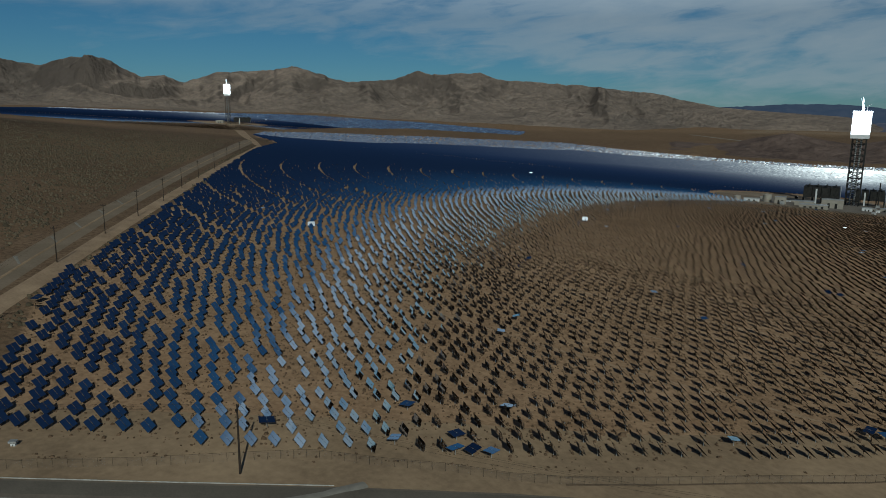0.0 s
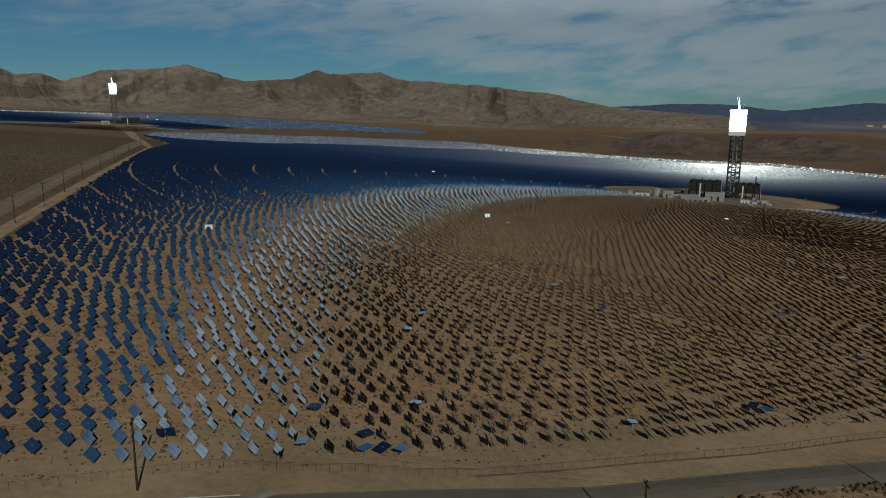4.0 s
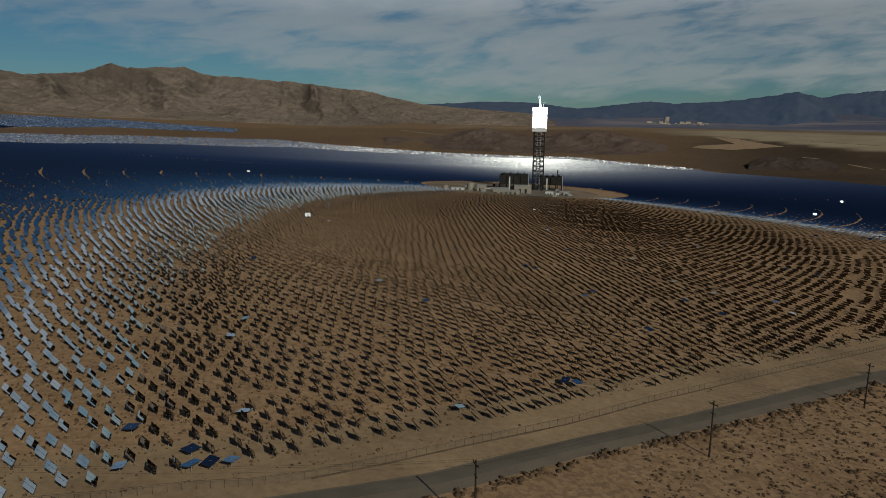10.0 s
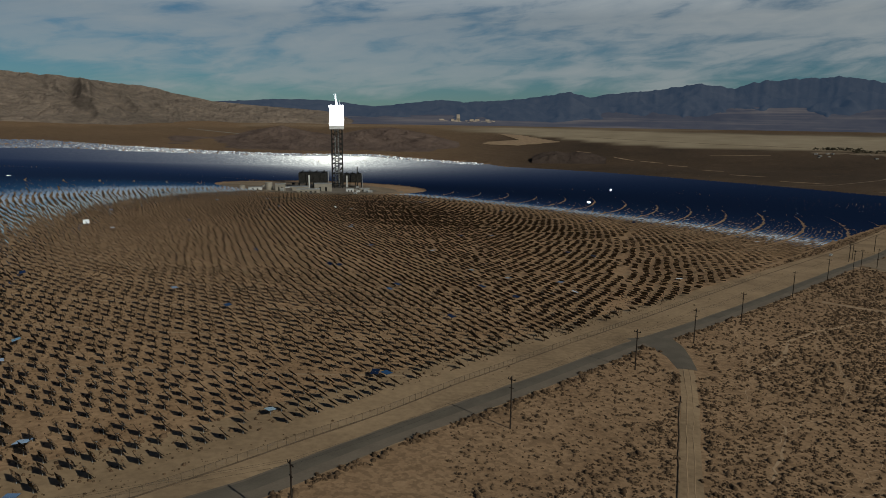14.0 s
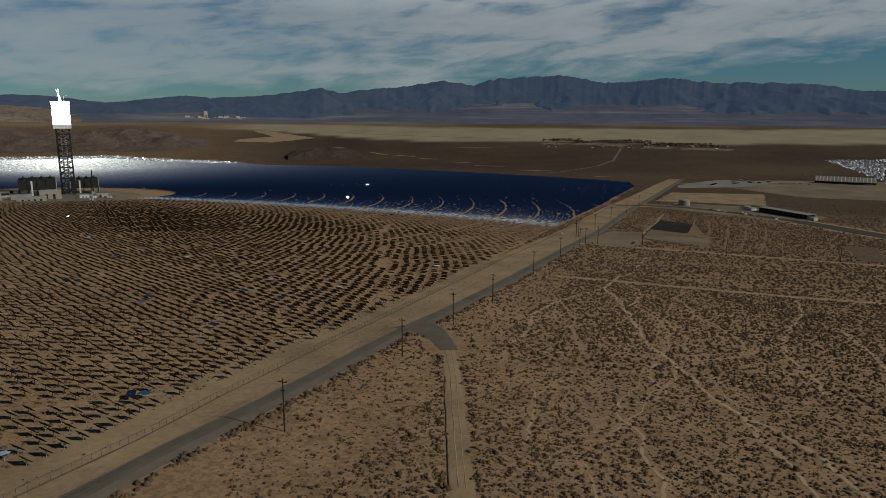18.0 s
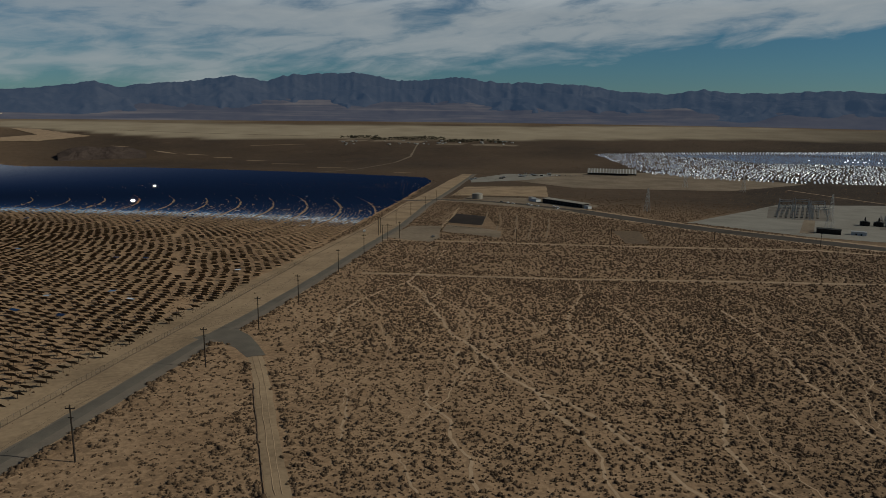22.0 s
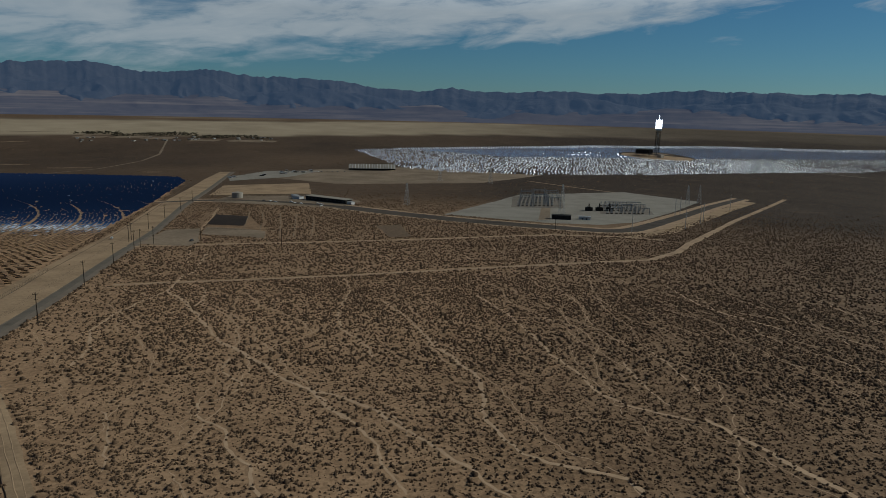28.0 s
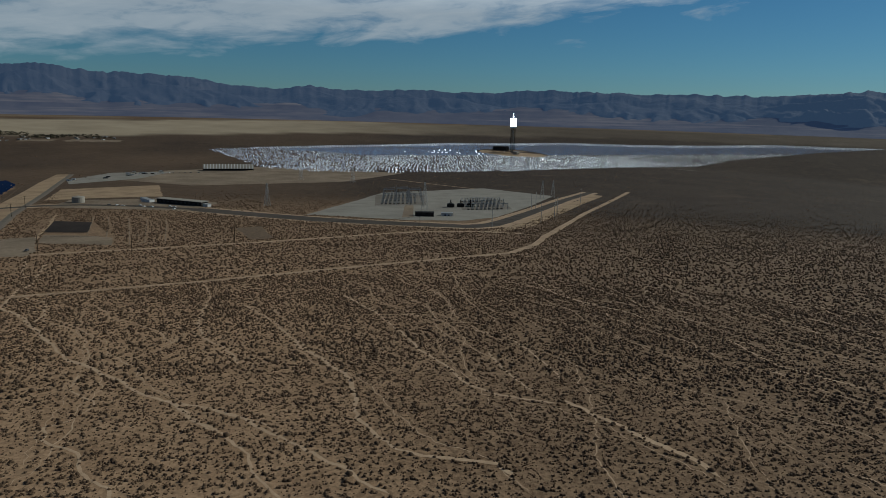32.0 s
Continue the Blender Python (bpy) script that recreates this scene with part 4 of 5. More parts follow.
joined("heliostat_field", pQ, (0, 0, 84), False, "far rim of white-glaring heliostat mirrors", 0.02, 0.0, np.random.uniform(4.0, 12.0, len(pQ)))
pB = layout(TOWER_B, FIELD_B, 140, 1700, 9.5, 5, 0.0, 1.5)
el_b = np.degrees(np.arctan2(gz(pB[:, 0], pB[:, 1]) - EYE_Z, np.hypot(pB[:, 0], pB[:, 1])))
beyond = el_b > np.interp(np.degrees(np.arctan2(pB[:, 0], pB[:, 1])), [56, 62, 65.6, 77.7, 88.2, 96, 100], [-3.2, -3.45, -3.7, -3.42, -3.02, -2.64, -2.45])
pO = pB[beyond]
edge_b = ~keep_off(pO[:, 0], pO[:, 1], FIELD_B[9:], 70)
joined("heliostat_field", pO, (0, 0, 84), False, "distant field of pale blue-reflecting heliostat mirrors", 0.0, 0.0, np.where(edge_b, np.random.uniform(5, 10, len(pO)), np.random.uniform(11, 17, len(pO))))
# the near half of that field stands by, aimed well off its tower
pN = pB[~beyond]
pN = pN[np.random.random(len(pN)) < 0.55]
joined("heliostat_field", pN, (0, 0, 84), False, "distant rows of bright heliostat mirrors on standby", 0.03, 0.0, np.random.uniform(3.4, 9.5, len(pN)) + 2 * soft(700, 1300, pN[:, 1]), 0.88)
# a few mirrors that happen to flash
pF = np.array([(-327, 320), (-240, 563), (-530, 1012), (-160, 1180), (420, 1280), (300, 1010)])
joined("heliostat", pF, (10, 40, 110), False, "single heliostat mirrors flashing white", 0.0)

# the rows nearest the road, one by one
HS = HUB * NEAR_SIZE
H_POST = Build().bar((0, 0, -0.5), (0, 0, HS - 0.1), 0.2, sides=8).mesh("pylon", M_STEEL)
H_HEAD = Build().box((0, 0, 0), (0.3, 0.26, 0.3)).mesh("drive_head", M_STEEL)
H_TUBE = Build().bar((-1.8, 0, -0.05), (1.8, 0, -0.05), 0.3, sides=6)
for sx in (-1.4, -0.5, 0.5, 1.4):
    H_TUBE.box((sx, 0, 0.0), (0.1, 2.4, 0.2))
H_TUBE = H_TUBE.mesh("torque_tube", M_BACK)
H_PANE = Build().box((0, 0, 0), (1.95, 2.9, 0.06))
H_PANE = mesh_of("mirror", np.concatenate(H_PANE.v), np.concatenate(H_PANE.f), [M_BACK, M_MIRROR], [0, 0, 0, 0, 0, 1])


def heliostat(c, ax, ay, an, label):
    root = empty("heliostat", Matrix.Translation(c - np.array((0, 0, HS))), label, "heliostat", "heliostats beside the road")
    turn = Matrix(((ax[0], ay[0], an[0], 0), (ax[1], ay[1], an[1], 0), (ax[2], ay[2], an[2], HS), (0, 0, 0, 1)))
    part("pylon", H_POST, None, root)
    part("drive_head", H_HEAD, None, root, at=pose(0, 0, HS))
    part("torque_tube", H_TUBE, None, root, at=turn)
    for sx in (-1.04, 1.04):
        part("mirror", H_PANE, None, root, at=turn @ Matrix.Translation((sx, 0, 0.12)))
    return root


pS = np.concatenate([pA[single], [(-92, 141), (-88, 134.5), (-84.5, 137), (-80.5, 139.5), (-102, 128), (-112, 146), (-131, 112), (-35, 193), (-5, 230), (-91, 166)]])
stowed = np.arange(len(pS)) >= len(pS) - 10
cS, xS, yS, nS = axes_for(pS, aim_of(TOWER_A), 0.0, hub=HS)
for i in range(len(pS)):
    a, b, n = xS[i], yS[i], nS[i]
    if stowed[i]:
        q = pose(0, 0, 0, random.uniform(-14, 14), random.uniform(-10, 10), random.uniform(0, 180)).to_3x3()
        a, b, n = (np.array(q.col[k]) for k in range(3))
    elif stowed.any() and np.hypot(*(pS[stowed] - pS[i]).T).min() < 3.2:
        continue
    front = float(np.dot(n, np.array((0, 0, 84)) - cS[i])) > 0
    heliostat(cS[i], a, b, n, "twin-panel heliostat stowed flat on its steel post" if stowed[i] else
              "twin-panel heliostat with blue-reflecting mirrors on a post" if front else "twin-panel heliostat turned away, its dark back showing")




# ---- bushes ----
def dome():
    """A low dome of ten triangles, open below where it sits on the ground."""
    a = np.radians(np.arange(6) * 60)
    lower = np.stack([np.cos(a), np.sin(a), np.full(6, -0.55)], 1)
    b = np.radians(np.arange(3) * 120 + 30)
    upper = np.stack([0.62 * np.cos(b), 0.62 * np.sin(b), np.full(3, 0.75)], 1)
    f = [(6, 7, 8)]
    for k in range(3):
        u, u2 = 6 + k, 6 + (k + 1) % 3
        f += [(2 * k, 2 * k + 1, u), (2 * k + 1, (2 * k + 2) % 6, u), ((2 * k + 2) % 6, u2, u)]
    return np.concatenate([lower, upper]), np.array(f)


def leafy(name, low, high):
    m = material(name, 0.9)
    t = m.node_tree
    g = t.nodes.new("ShaderNodeNewGeometry")
    f = math_node(t, "ADD", math_node(t, "MULTIPLY", g.outputs["Random Per Island"], 0.6), math_node(t, "MULTIPLY", noisy(m, 2.2, 5, 0.7), 0.5))
    t.links.new(ramp(t, f, [(0.2, low), (0.85, high)]), bsdf(m).inputs["Base Color"])
    return m


M_BUSH = leafy("dry creosote", (0.066, 0.043, 0.026), (0.178, 0.116, 0.071))
M_SAGE = leafy("grey-brown sage", (0.06, 0.048, 0.031), (0.145, 0.115, 0.075))
M_TREE = leafy("dark foliage", (0.022, 0.019, 0.012), (0.06, 0.05, 0.03))


def scatter(rng, az0, az1, r0, r1, per):
    """Even random points in a sector, one to every per square metres."""
    n = int(radians(az1 - az0) * (r1 * r1 - r0 * r0) / 2 / per)
    a = np.radians(rng.uniform(az0, az1, n))
    r = np.sqrt(rng.uniform(r0 * r0, r1 * r1, n))
    return r * np.sin(a), r * np.cos(a)


BARE = [[(610, 676), (625, 630), (534, 513), (495, 478), (474, 547)], [(394, 540), (476, 600), (505, 585), (439, 508), (413, 494)], [(799, 865), (899, 764), (1052, 897), (958, 1029)], [(715, 800), (775, 612), (880, 640), (905, 740), (800, 850)],
        [(820, 460), (1148, 510), (1420, 365), (1590, 100), (1100, 150), (820, 170)], [(582, 388), (600, 372), (682, 440), (652, 455)], [(1121, 1132), (1097, 859), (1340, 663), (1650, 642), (1560, 1000), (1330, 1130)]]


def bush_cloud(name, x, y, size, clumps, seed, label, mat=M_BUSH, tall=0.55, blades=9):
    """Bushes: each clump a rounded core with twigs that stick out of it."""
    rng = np.random.default_rng(seed)
    iv, fi = dome()
    n = len(x)
    V, F, at = [], [], 0
    for c in range(clumps):
        off = rng.normal(0, 0.36, (n, 2)) * size[:, None] * (clumps > 1)
        s = size * (rng.uniform(0.45, 0.85, n) if clumps > 1 else rng.uniform(0.8, 1.1, n))
        v = iv[None] * rng.uniform(0.6, 1.25, (n, 9, 1))
        a = rng.uniform(0, 6.3, n)
        vx = v[..., 0] * np.cos(a)[:, None] - v[..., 1] * np.sin(a)[:, None]
        vy = v[..., 0] * np.sin(a)[:, None] + v[..., 1] * np.cos(a)[:, None]
        px, py = x + off[:, 0], y + off[:, 1]
        g = gz(px, py)
        k = 0.7 if blades else 0.74
        V.append(np.stack([px[:, None] + vx * s[:, None] * k, py[:, None] + vy * s[:, None] * k, (g + s * tall * 0.5)[:, None] + v[..., 2] * s[:, None] * tall * (0.85 if blades else 1)], -1).reshape(-1, 3))
        F.append((fi[None] + 9 * np.arange(n)[:, None, None]).reshape(-1, 3) + at)
        at += 9 * n
        if blades:
            ph, th = rng.uniform(0, 6.3, (n, blades)), rng.uniform(0.12, 1.15, (n, blades))
            L = s[:, None] * rng.uniform(0.6, 1.0, (n, blades))
            wd = s[:, None] * rng.uniform(0.1, 0.19, (n, blades))
            bx, by = px[:, None] + np.cos(ph) * s[:, None] * .12, py[:, None] + np.sin(ph) * s[:, None] * .12
            bz = np.broadcast_to(g[:, None], bx.shape) + 0.02
            tip = np.stack([bx + L * np.cos(th) * np.cos(ph), by + L * np.cos(th) * np.sin(ph), bz + L * np.sin(th) * tall * 1.45 + 0.08], -1)
            left = np.stack([bx - wd * np.sin(ph), by + wd * np.cos(ph), bz], -1)
            right = np.stack([bx + wd * np.sin(ph), by - wd * np.cos(ph), bz + L * 0.25], -1)
            V.append(np.stack([left, right, tip], 2).reshape(-1, 3))
            F.append(np.arange(n * blades * 3).reshape(-1, 3) + at)
            at += n * blades * 3
    return tagged(new(name, mesh_of(name, np.concatenate(V), np.concatenate(F), mat, smooth=True)), label, "bushes", kind="stuff")


rng = np.random.default_rng(11)


def open_ground(x, y):
    ok = ~inside(x, y, FIELD_A)
    ok &= keep_off(x, y, ROAD, 6.6) & keep_off(x, y, APRON, 9.5) & keep_off(x, y, SIDE, 4.2) & keep_off(x, y, TRACK1, 4.0) & keep_off(x, y, TRACK2, 5.0) & keep_off(x, y, ROAD_B, 25) & keep_off(x, y, W_ROAD, 16)
    ok &= keep_off(x, y, [(p[0] - 14, p[1] + 15) for p in ROAD], 16.5)
    for b in BARE:
        ok &= ~inside(x, y, b)
    return ok


grain = lambda x, y: fbm(x / 34, y / 34, 4, ridged=False, seed=2.0)
for r0, r1, per, base, spread, clumps, blades, seed in ((135, 270, 3.9, 0.6, 0.17, 2, 6, 21), (135, 270, 2.6, 0.26, 0.07, 1, 3, 41), (270, 500, 3.9, 0.72, 0.18, 1, 4, 22), (270, 500, 3.2, 0.34, 0.09, 1, 0, 42),
                                                        (500, 1350, 9.0, 0.85, 0.24, 1, 0, 28)):
    x, y = scatter(rng, 5, 114, r0, r1, per)
    ok = open_ground(x, y)
    ok &= rng.random(len(x)) < 0.78 + 1.1 * (grain(x, y) - 0.5)
    if r0 < 500:
        ok &= keep_off(x, y, [(20, 165), (116, 265), (325, 460)], 22) | (rng.random(len(x)) < 0.4)
        for k, w in enumerate(WASH_PTS):
            ok &= keep_off(x, y, w[::4, :2], 1.5 if k < MAIN else 0.8)
    else:
        ok &= rng.random(len(x)) > soft(760, 1350, np.hypot(x, y))
        for q in PLOT_LINES:
            ok &= keep_off(x, y, q, 1.4)
    x, y = x[ok], y[ok]
    bush_cloud("desert_scrub", x, y, np.minimum(rng.gamma(2.0, spread, len(x)), 1.1) + base, clumps, seed, "low dry brown creosote scrub on sand", blades=blades, tall=0.52)
# taller growth that follows the washes
hx = np.concatenate([w[:, 0] for w in WASH_PTS[:MAIN]] * 2)
hy = np.concatenate([w[:, 1] for w in WASH_PTS[:MAIN]] * 2)
hx, hy = hx + rng.normal(0, 1, len(hx)) + np.sign(rng.normal(0, 1, len(hx))) * 1.9, hy + rng.normal(0, 1.2, len(hx))
ok = open_ground(hx, hy) & (np.hypot(hx, hy) > 120) & (rng.random(len(hx)) < 0.85)
bush_cloud("wash_bushes", hx[ok], hy[ok], rng.gamma(3, 0.13, ok.sum()) + 0.5, 1, 36, "darker brown bushes lining a dry wash", blades=6, tall=0.52)
# larger, sparser clumps on the far plain
x, y = scatter(rng, 8, 104, 1150, 2600, 900)
ok = ~inside(x, y, FIELD_A) & ~inside(x, y, FIELD_B) & keep_off(x, y, ROAD_B, 25) & keep_off(x, y, VERGE, 32) & keep_off(x, y, [(1428, 1012), (1430, 1013)], 90)
for b in BARE:
    ok &= ~inside(x, y, b)
x, y = x[ok], y[ok]
bush_cloud("desert_scrub", x, y, rng.gamma(2.0, 0.4, len(x)) + 0.8, 1, 35, "scattered dark scrub clumps on the far plain", blades=0, tall=0.5)
# ground below and behind the flight
x, y = scatter(rng, 0, 360, 8, 134, 9)
ok = open_ground(x, y)
bush_cloud("desert_scrub", x[ok], y[ok], rng.gamma(1.5, 0.5, ok.sum()) + 0.4, 1, 33, "low dry brown creosote scrub on sand", blades=0, tall=0.44)
x, y = scatter(rng, 114, 280, 134, 420, 42)
ok = open_ground(x, y)
bush_cloud("desert_scrub", x[ok], y[ok], rng.gamma(1.5, 0.5, ok.sum()) + 0.6, 1, 34, "low dry brown creosote scrub on sand", blades=0, tall=0.44)
x, y = scatter(rng, -80, -44, 250, 1450, 8)
ok = open_ground(x, y) & keep_off(x, y, W_IN, 5) & (rng.random(len(x)) > soft(900, 1450, np.hypot(x, y))) & keep_off(x, y, [(-973, 822), (-1604, 1296)], 16)
ok &= rng.random(len(x)) < 0.3 + 1.4 * (grain(x, y) - 0.2)
x, y = x[ok], y[ok]
bush_cloud("desert_scrub", x, y, rng.gamma(4, 0.17, len(x)) + 0.5, 1, 23, "dry grey-brown sage scrub beyond the service road", M_SAGE, blades=0)
x, y = scatter(rng, -75, 40, 135, 430, 6)
ok = inside(x, y, FIELD_A)
x, y = x[ok], y[ok]
bush_cloud("field_weeds", x, y, rng.gamma(2.0, 0.12, len(x)) + 0.28, 1, 24, "small dry weeds between the mirror posts", M_BUSH, blades=0)
# a hedge of larger bushes in the run-off along the road
t = rng.uniform(0, 1, 420)
hx, hy = np.interp(t, np.linspace(0, 1, 9), [p[0] for p in ROAD[6:15]]), np.interp(t, np.linspace(0, 1, 9), [p[1] for p in ROAD[6:15]])
hx, hy = hx + 5.8 + rng.normal(0, 0.9, 420), hy - 5.8 + rng.normal(0, 0.9, 420)
ok = keep_off(hx, hy, SIDE, 10) & keep_off(hx, hy, ROAD, 6.2) & keep_off(hx, hy, [(122, 292), (121, 262)], 13)
bush_cloud("road_bushes", hx[ok], hy[ok], rng.gamma(4, 0.2, ok.sum()) + 0.45, 3, 25, "darker bushes along the road edge", tall=0.55, blades=5)
t = rng.uniform(0, 1, 130)
hx, hy = np.interp(t, np.linspace(0, 1, 5), [p[0] for p in SIDE[:5]]), np.interp(t, np.linspace(0, 1, 5), [p[1] for p in SIDE[:5]])
hx = hx + np.where(rng.random(130) < .5, -5.5, 5.5) + rng.normal(0, .8, 130)
ok = keep_off(hx, hy, APRON, 9)
bush_cloud("track_bushes", hx[ok], hy[ok], rng.gamma(4, 0.16, ok.sum()) + 0.5, 3, 26, "darker bushes along the sandy track", tall=0.55, blades=5)
bush_cloud("large_bush", np.array([110.0, 112.2, 114.5, 117.0]), np.array([279.0, 280.6, 278.6, 276.0]), np.array([1.9, 2.2, 1.4, 1.1]), 6, 29, "large dark bush at the corner of the paved apron", tall=0.7, blades=8)
t = rng.uniform(0, 1, 160)
fp = np.array([(-156, 66), (-124, 100), (-73, 140), (-41, 168), (47, 246), (371, 556)])
bush_cloud("ditch_weeds", np.interp(t, np.linspace(0, 1, 6), fp[:, 0]) + rng.normal(0, 1, 160), np.interp(t, np.linspace(0, 1, 6), fp[:, 1]) + rng.normal(0, 1, 160), rng.gamma(3, 0.1, 160) + 0.15, 1, 27, "dark weeds along the fence line")


# ---- towers ----
M_SKIN = worn("receiver cladding", (0.5, 0.5, 0.5), (0.66, 0.66, 0.65), 0.4, 0.6)
# wisps shine by emission, in place of the mirror light they catch
M_STEAM = material("bright vapour", 0.9, 0, (1, 1, 1))
bsdf(M_STEAM).inputs["Emission Color"].default_value = (0.9, 0.97, 1, 1)
bsdf(M_STEAM).inputs["Emission Strength"].default_value = 3.0
bsdf(M_STEAM).inputs["Alpha"].default_value = 0.55


def bevel_box(size, cut):
    bm = bmesh.new()
    bmesh.ops.create_cube(bm, size=1)
    bmesh.ops.scale(bm, vec=size, verts=bm.verts)
    bmesh.ops.bevel(bm, geom=[e for e in bm.edges if abs(e.verts[0].co.z - e.verts[1].co.z) > .1], offset=cut, segments=1, affect="EDGES")
    me = bpy.data.meshes.new("receiver")
    bm.to_mesh(me)
    bm.free()
    me.materials.append(M_GLOW)
    return me


def solar_tower(xy, label, turn=0.0):
    root = empty("solar_tower", Matrix.Translation(gp(*xy, -0.5)) @ pose(0, 0, 0, 0, 0, turn), label, "tower")
    w, top, n = 8.5, 97.0, 12
    for sx in (-1, 1):
        for sy in (-1, 1):
            part("column", Build().bar((sx * w, sy * w, 0), (sx * w, sy * w, top), 1.5), M_DARK, root)
    for (x0, y0), (x1, y1) in (((-w, -w), (w, -w)), ((w, -w), (w, w)), ((w, w), (-w, w)), ((-w, w), (-w, -w))):
        b = Build()
        for i in range(n):
            z0, z1 = top * i / n, top * (i + 1) / n
            b.bar((x0, y0, z1), (x1, y1, z1), 0.9)
            b.bar((x0, y0, z0), (x1, y1, z1), 0.7)
            b.bar((x1, y1, z0), (x0, y0, z1), 0.7)
        part("lattice", b, M_DARK, root)
    part("riser", Build().bar((2, 3, 0), (2, 3, top), 2.6, sides=8).bar((-3, -2, 0), (-3, -2, top), 1.8, sides=8), M_STEEL, root, "steel riser pipes")
    for i in range(1, n, 2):
        part("floor_deck", Build().box((0, 0, top * i / n), (2 * w - 1, 2 * w - 1, 0.5)), M_DARK, root)
    part("lower_shield", Build().box((0, 0, 100), (22.4, 22.4, 6)), M_SKIN, root, "brightly lit lower shield")
    part("receiver", bevel_box((22, 22, 29), 0.8), M_GLOW, root, "glowing white receiver", pose(0, 0, 117.4))
    part("upper_shield", Build().box((0, 0, 133.6), (23, 23, 3.6)), M_GLOW, root, "brightly lit upper shield")
    part("crane_mast", Build().bar((5, 4, 136), (5, 4, 143), 0.8).bar((5, 4, 143), (9, 6, 144.5), 0.6), M_STEEL, root)
    rng = random.Random(3)
    for k in range(5):
        b = Build()
        x, y, z, r = rng.uniform(-1.2, 1.2), rng.uniform(-1, 1), 136.0, rng.uniform(1.0, 2.2)
        for i in range(6):
            q = (x + rng.uniform(-.9, .9) - 0.1 * i, y + rng.uniform(-.8, .8), z + rng.uniform(2.2, 3.6))
            r2 = r * rng.uniform(0.6, 0.9)
            b.bar((x, y, z), q, r, sides=6, w2=r2)
            (x, y, z), r = q, r2
        part("vapour_wisp", b, M_STEAM, root, "bright wisp of vapour")
    return root


solar_tower(TOWER_A, "lattice steel solar tower with a blazing white receiver")
solar_tower(TOWER_B, "distant solar tower with a blazing white receiver", 12.4)
solar_tower(TOWER_C, "distant solar tower with a blazing white receiver", 52)


# ---- power block at the near tower ----
def building(name, xy, size, mat, label, turn=0.0, roof=None, category="building", doors=2):
    root = empty(name, Matrix.Translation(gp(*xy, -0.3)) @ pose(0, 0, 0, 0, 0, turn), label, category)
    w, d, h = size
    part("wall", Build().box((0, 0, h / 2), (w, d, h)), mat, root)
    part("roof", Build().box((0, 0, h + 0.2), (w + 0.6, d + 0.6, 0.5)), roof or M_STEEL, root)
    for k in range(doors):
        part("door", Build().box(((k + 1) * w / (doors + 1) - w / 2, -d / 2 - 0.04, h * 0.32), (min(3, w * .12), 0.12, h * 0.6)), M_DARK, root)
    return root


def condenser(xy, size, label, turn=0.0):
    """An air-cooled condenser: fan deck on legs with dark cladding."""
    root = empty("condenser", Matrix.Translation(gp(*xy, -0.3)) @ pose(0, 0, 0, 0, 0, turn), label, "condenser")
    w, d, h = size
    for i in range(5):
        for j in range(4):
            part("leg", Build().bar((-w / 2 + w * i / 4, -d / 2 + d * j / 3, 0), (-w / 2 + w * i / 4, -d / 2 + d * j / 3, h * .4), 1.0), M_DARK, root)
    for i in range(4):
        part("wind_wall", Build().box((-w / 2 + w * (i + .5) / 4, 0, h * 0.7), (w / 4 - 0.7, d, h * 0.6)), M_DARK, root)
        part("duct", Build().bar((-w / 2 + w * (i + .5) / 4, -d / 2, h + 1), (-w / 2 + w * (i + .5) / 4, d / 2, h + 1), 2.2, sides=8), M_DARK, root)
    part("side_stair", Build().bar((w / 2 + 1, -d / 2, 0), (w / 2 + 1, d / 3, h), 1.0), M_STEEL, root)
    part("pale_pier", Build().box((-w * 0.13, -d / 2 - .5, h * 0.45), (2.2, 1, h * 0.9)), M_SKIN, root)
    return root


def tank(xy, r, h, mat, label, name="storage_tank"):
    root = empty(name, Matrix.Translation(gp(*xy, -0.3)), label, "tank")
    part("shell", Build().bar((0, 0, 0), (0, 0, h), 2 * r, sides=20), mat, root)
    part("roof", Build().bar((0, 0, h), (0, 0, h + r * .25), 2 * r, sides=20, w2=0.4), mat, root)
    part("ladder", Build().box((r + .3, 0, h / 2), (0.3, 0.8, h)), M_STEEL, root)
    return root


condenser((-122, 1140), (46, 38, 25), "tall black air-cooled condenser beside the tower", 4)
condenser((-66, 1196), (40, 30, 23), "black condenser block behind the tower", 4)
building("turbine_hall", (-100, 1068), (26, 15, 12), M_WALL, "tan metal turbine hall at the tower foot", 6)
building("control_building", (-132, 1052), (24, 14, 7), M_WALL, "low tan control building", 6)
building("pump_house", (-160, 1040), (14, 11, 10), M_WALL, "tan pump house on the gravel yard", 6)
building("workshop", (-118, 1030), (34, 12, 5), M_WALL, "long low workshop with a flat roof", 6, doors=4)
building("site_office", (-196, 1036), (20, 7, 4), M_SKIN, "white site office trailer on the pad", 8)
building("site_office", (-60, 1080), (12, 7, 5), M_SKIN, "white site office by the tower foot", 8)
building("switch_house", (-38, 1100), (16, 9, 5), M_WALL, "small tan switch house by the tower", 8)
tank((-178, 1046), 5.5, 11, M_WALL, "tan water tank in the plant yard")
tank((-214, 1030), 4, 6, M_WALL, "small brown tank on the pad")
mast = empty("vent_stack", Matrix.Translation(gp(-52, 1168, -0.3)), "slender dark vent stack in the plant yard", "stack")
part("stack", Build().bar((0, 0, 0), (0, 0, 36), 1.8, sides=8), M_DARK, mast)
part("base", Build().box((0, 0, 2), (5, 5, 4)), M_STEEL, mast)
rp = random.Random(8)
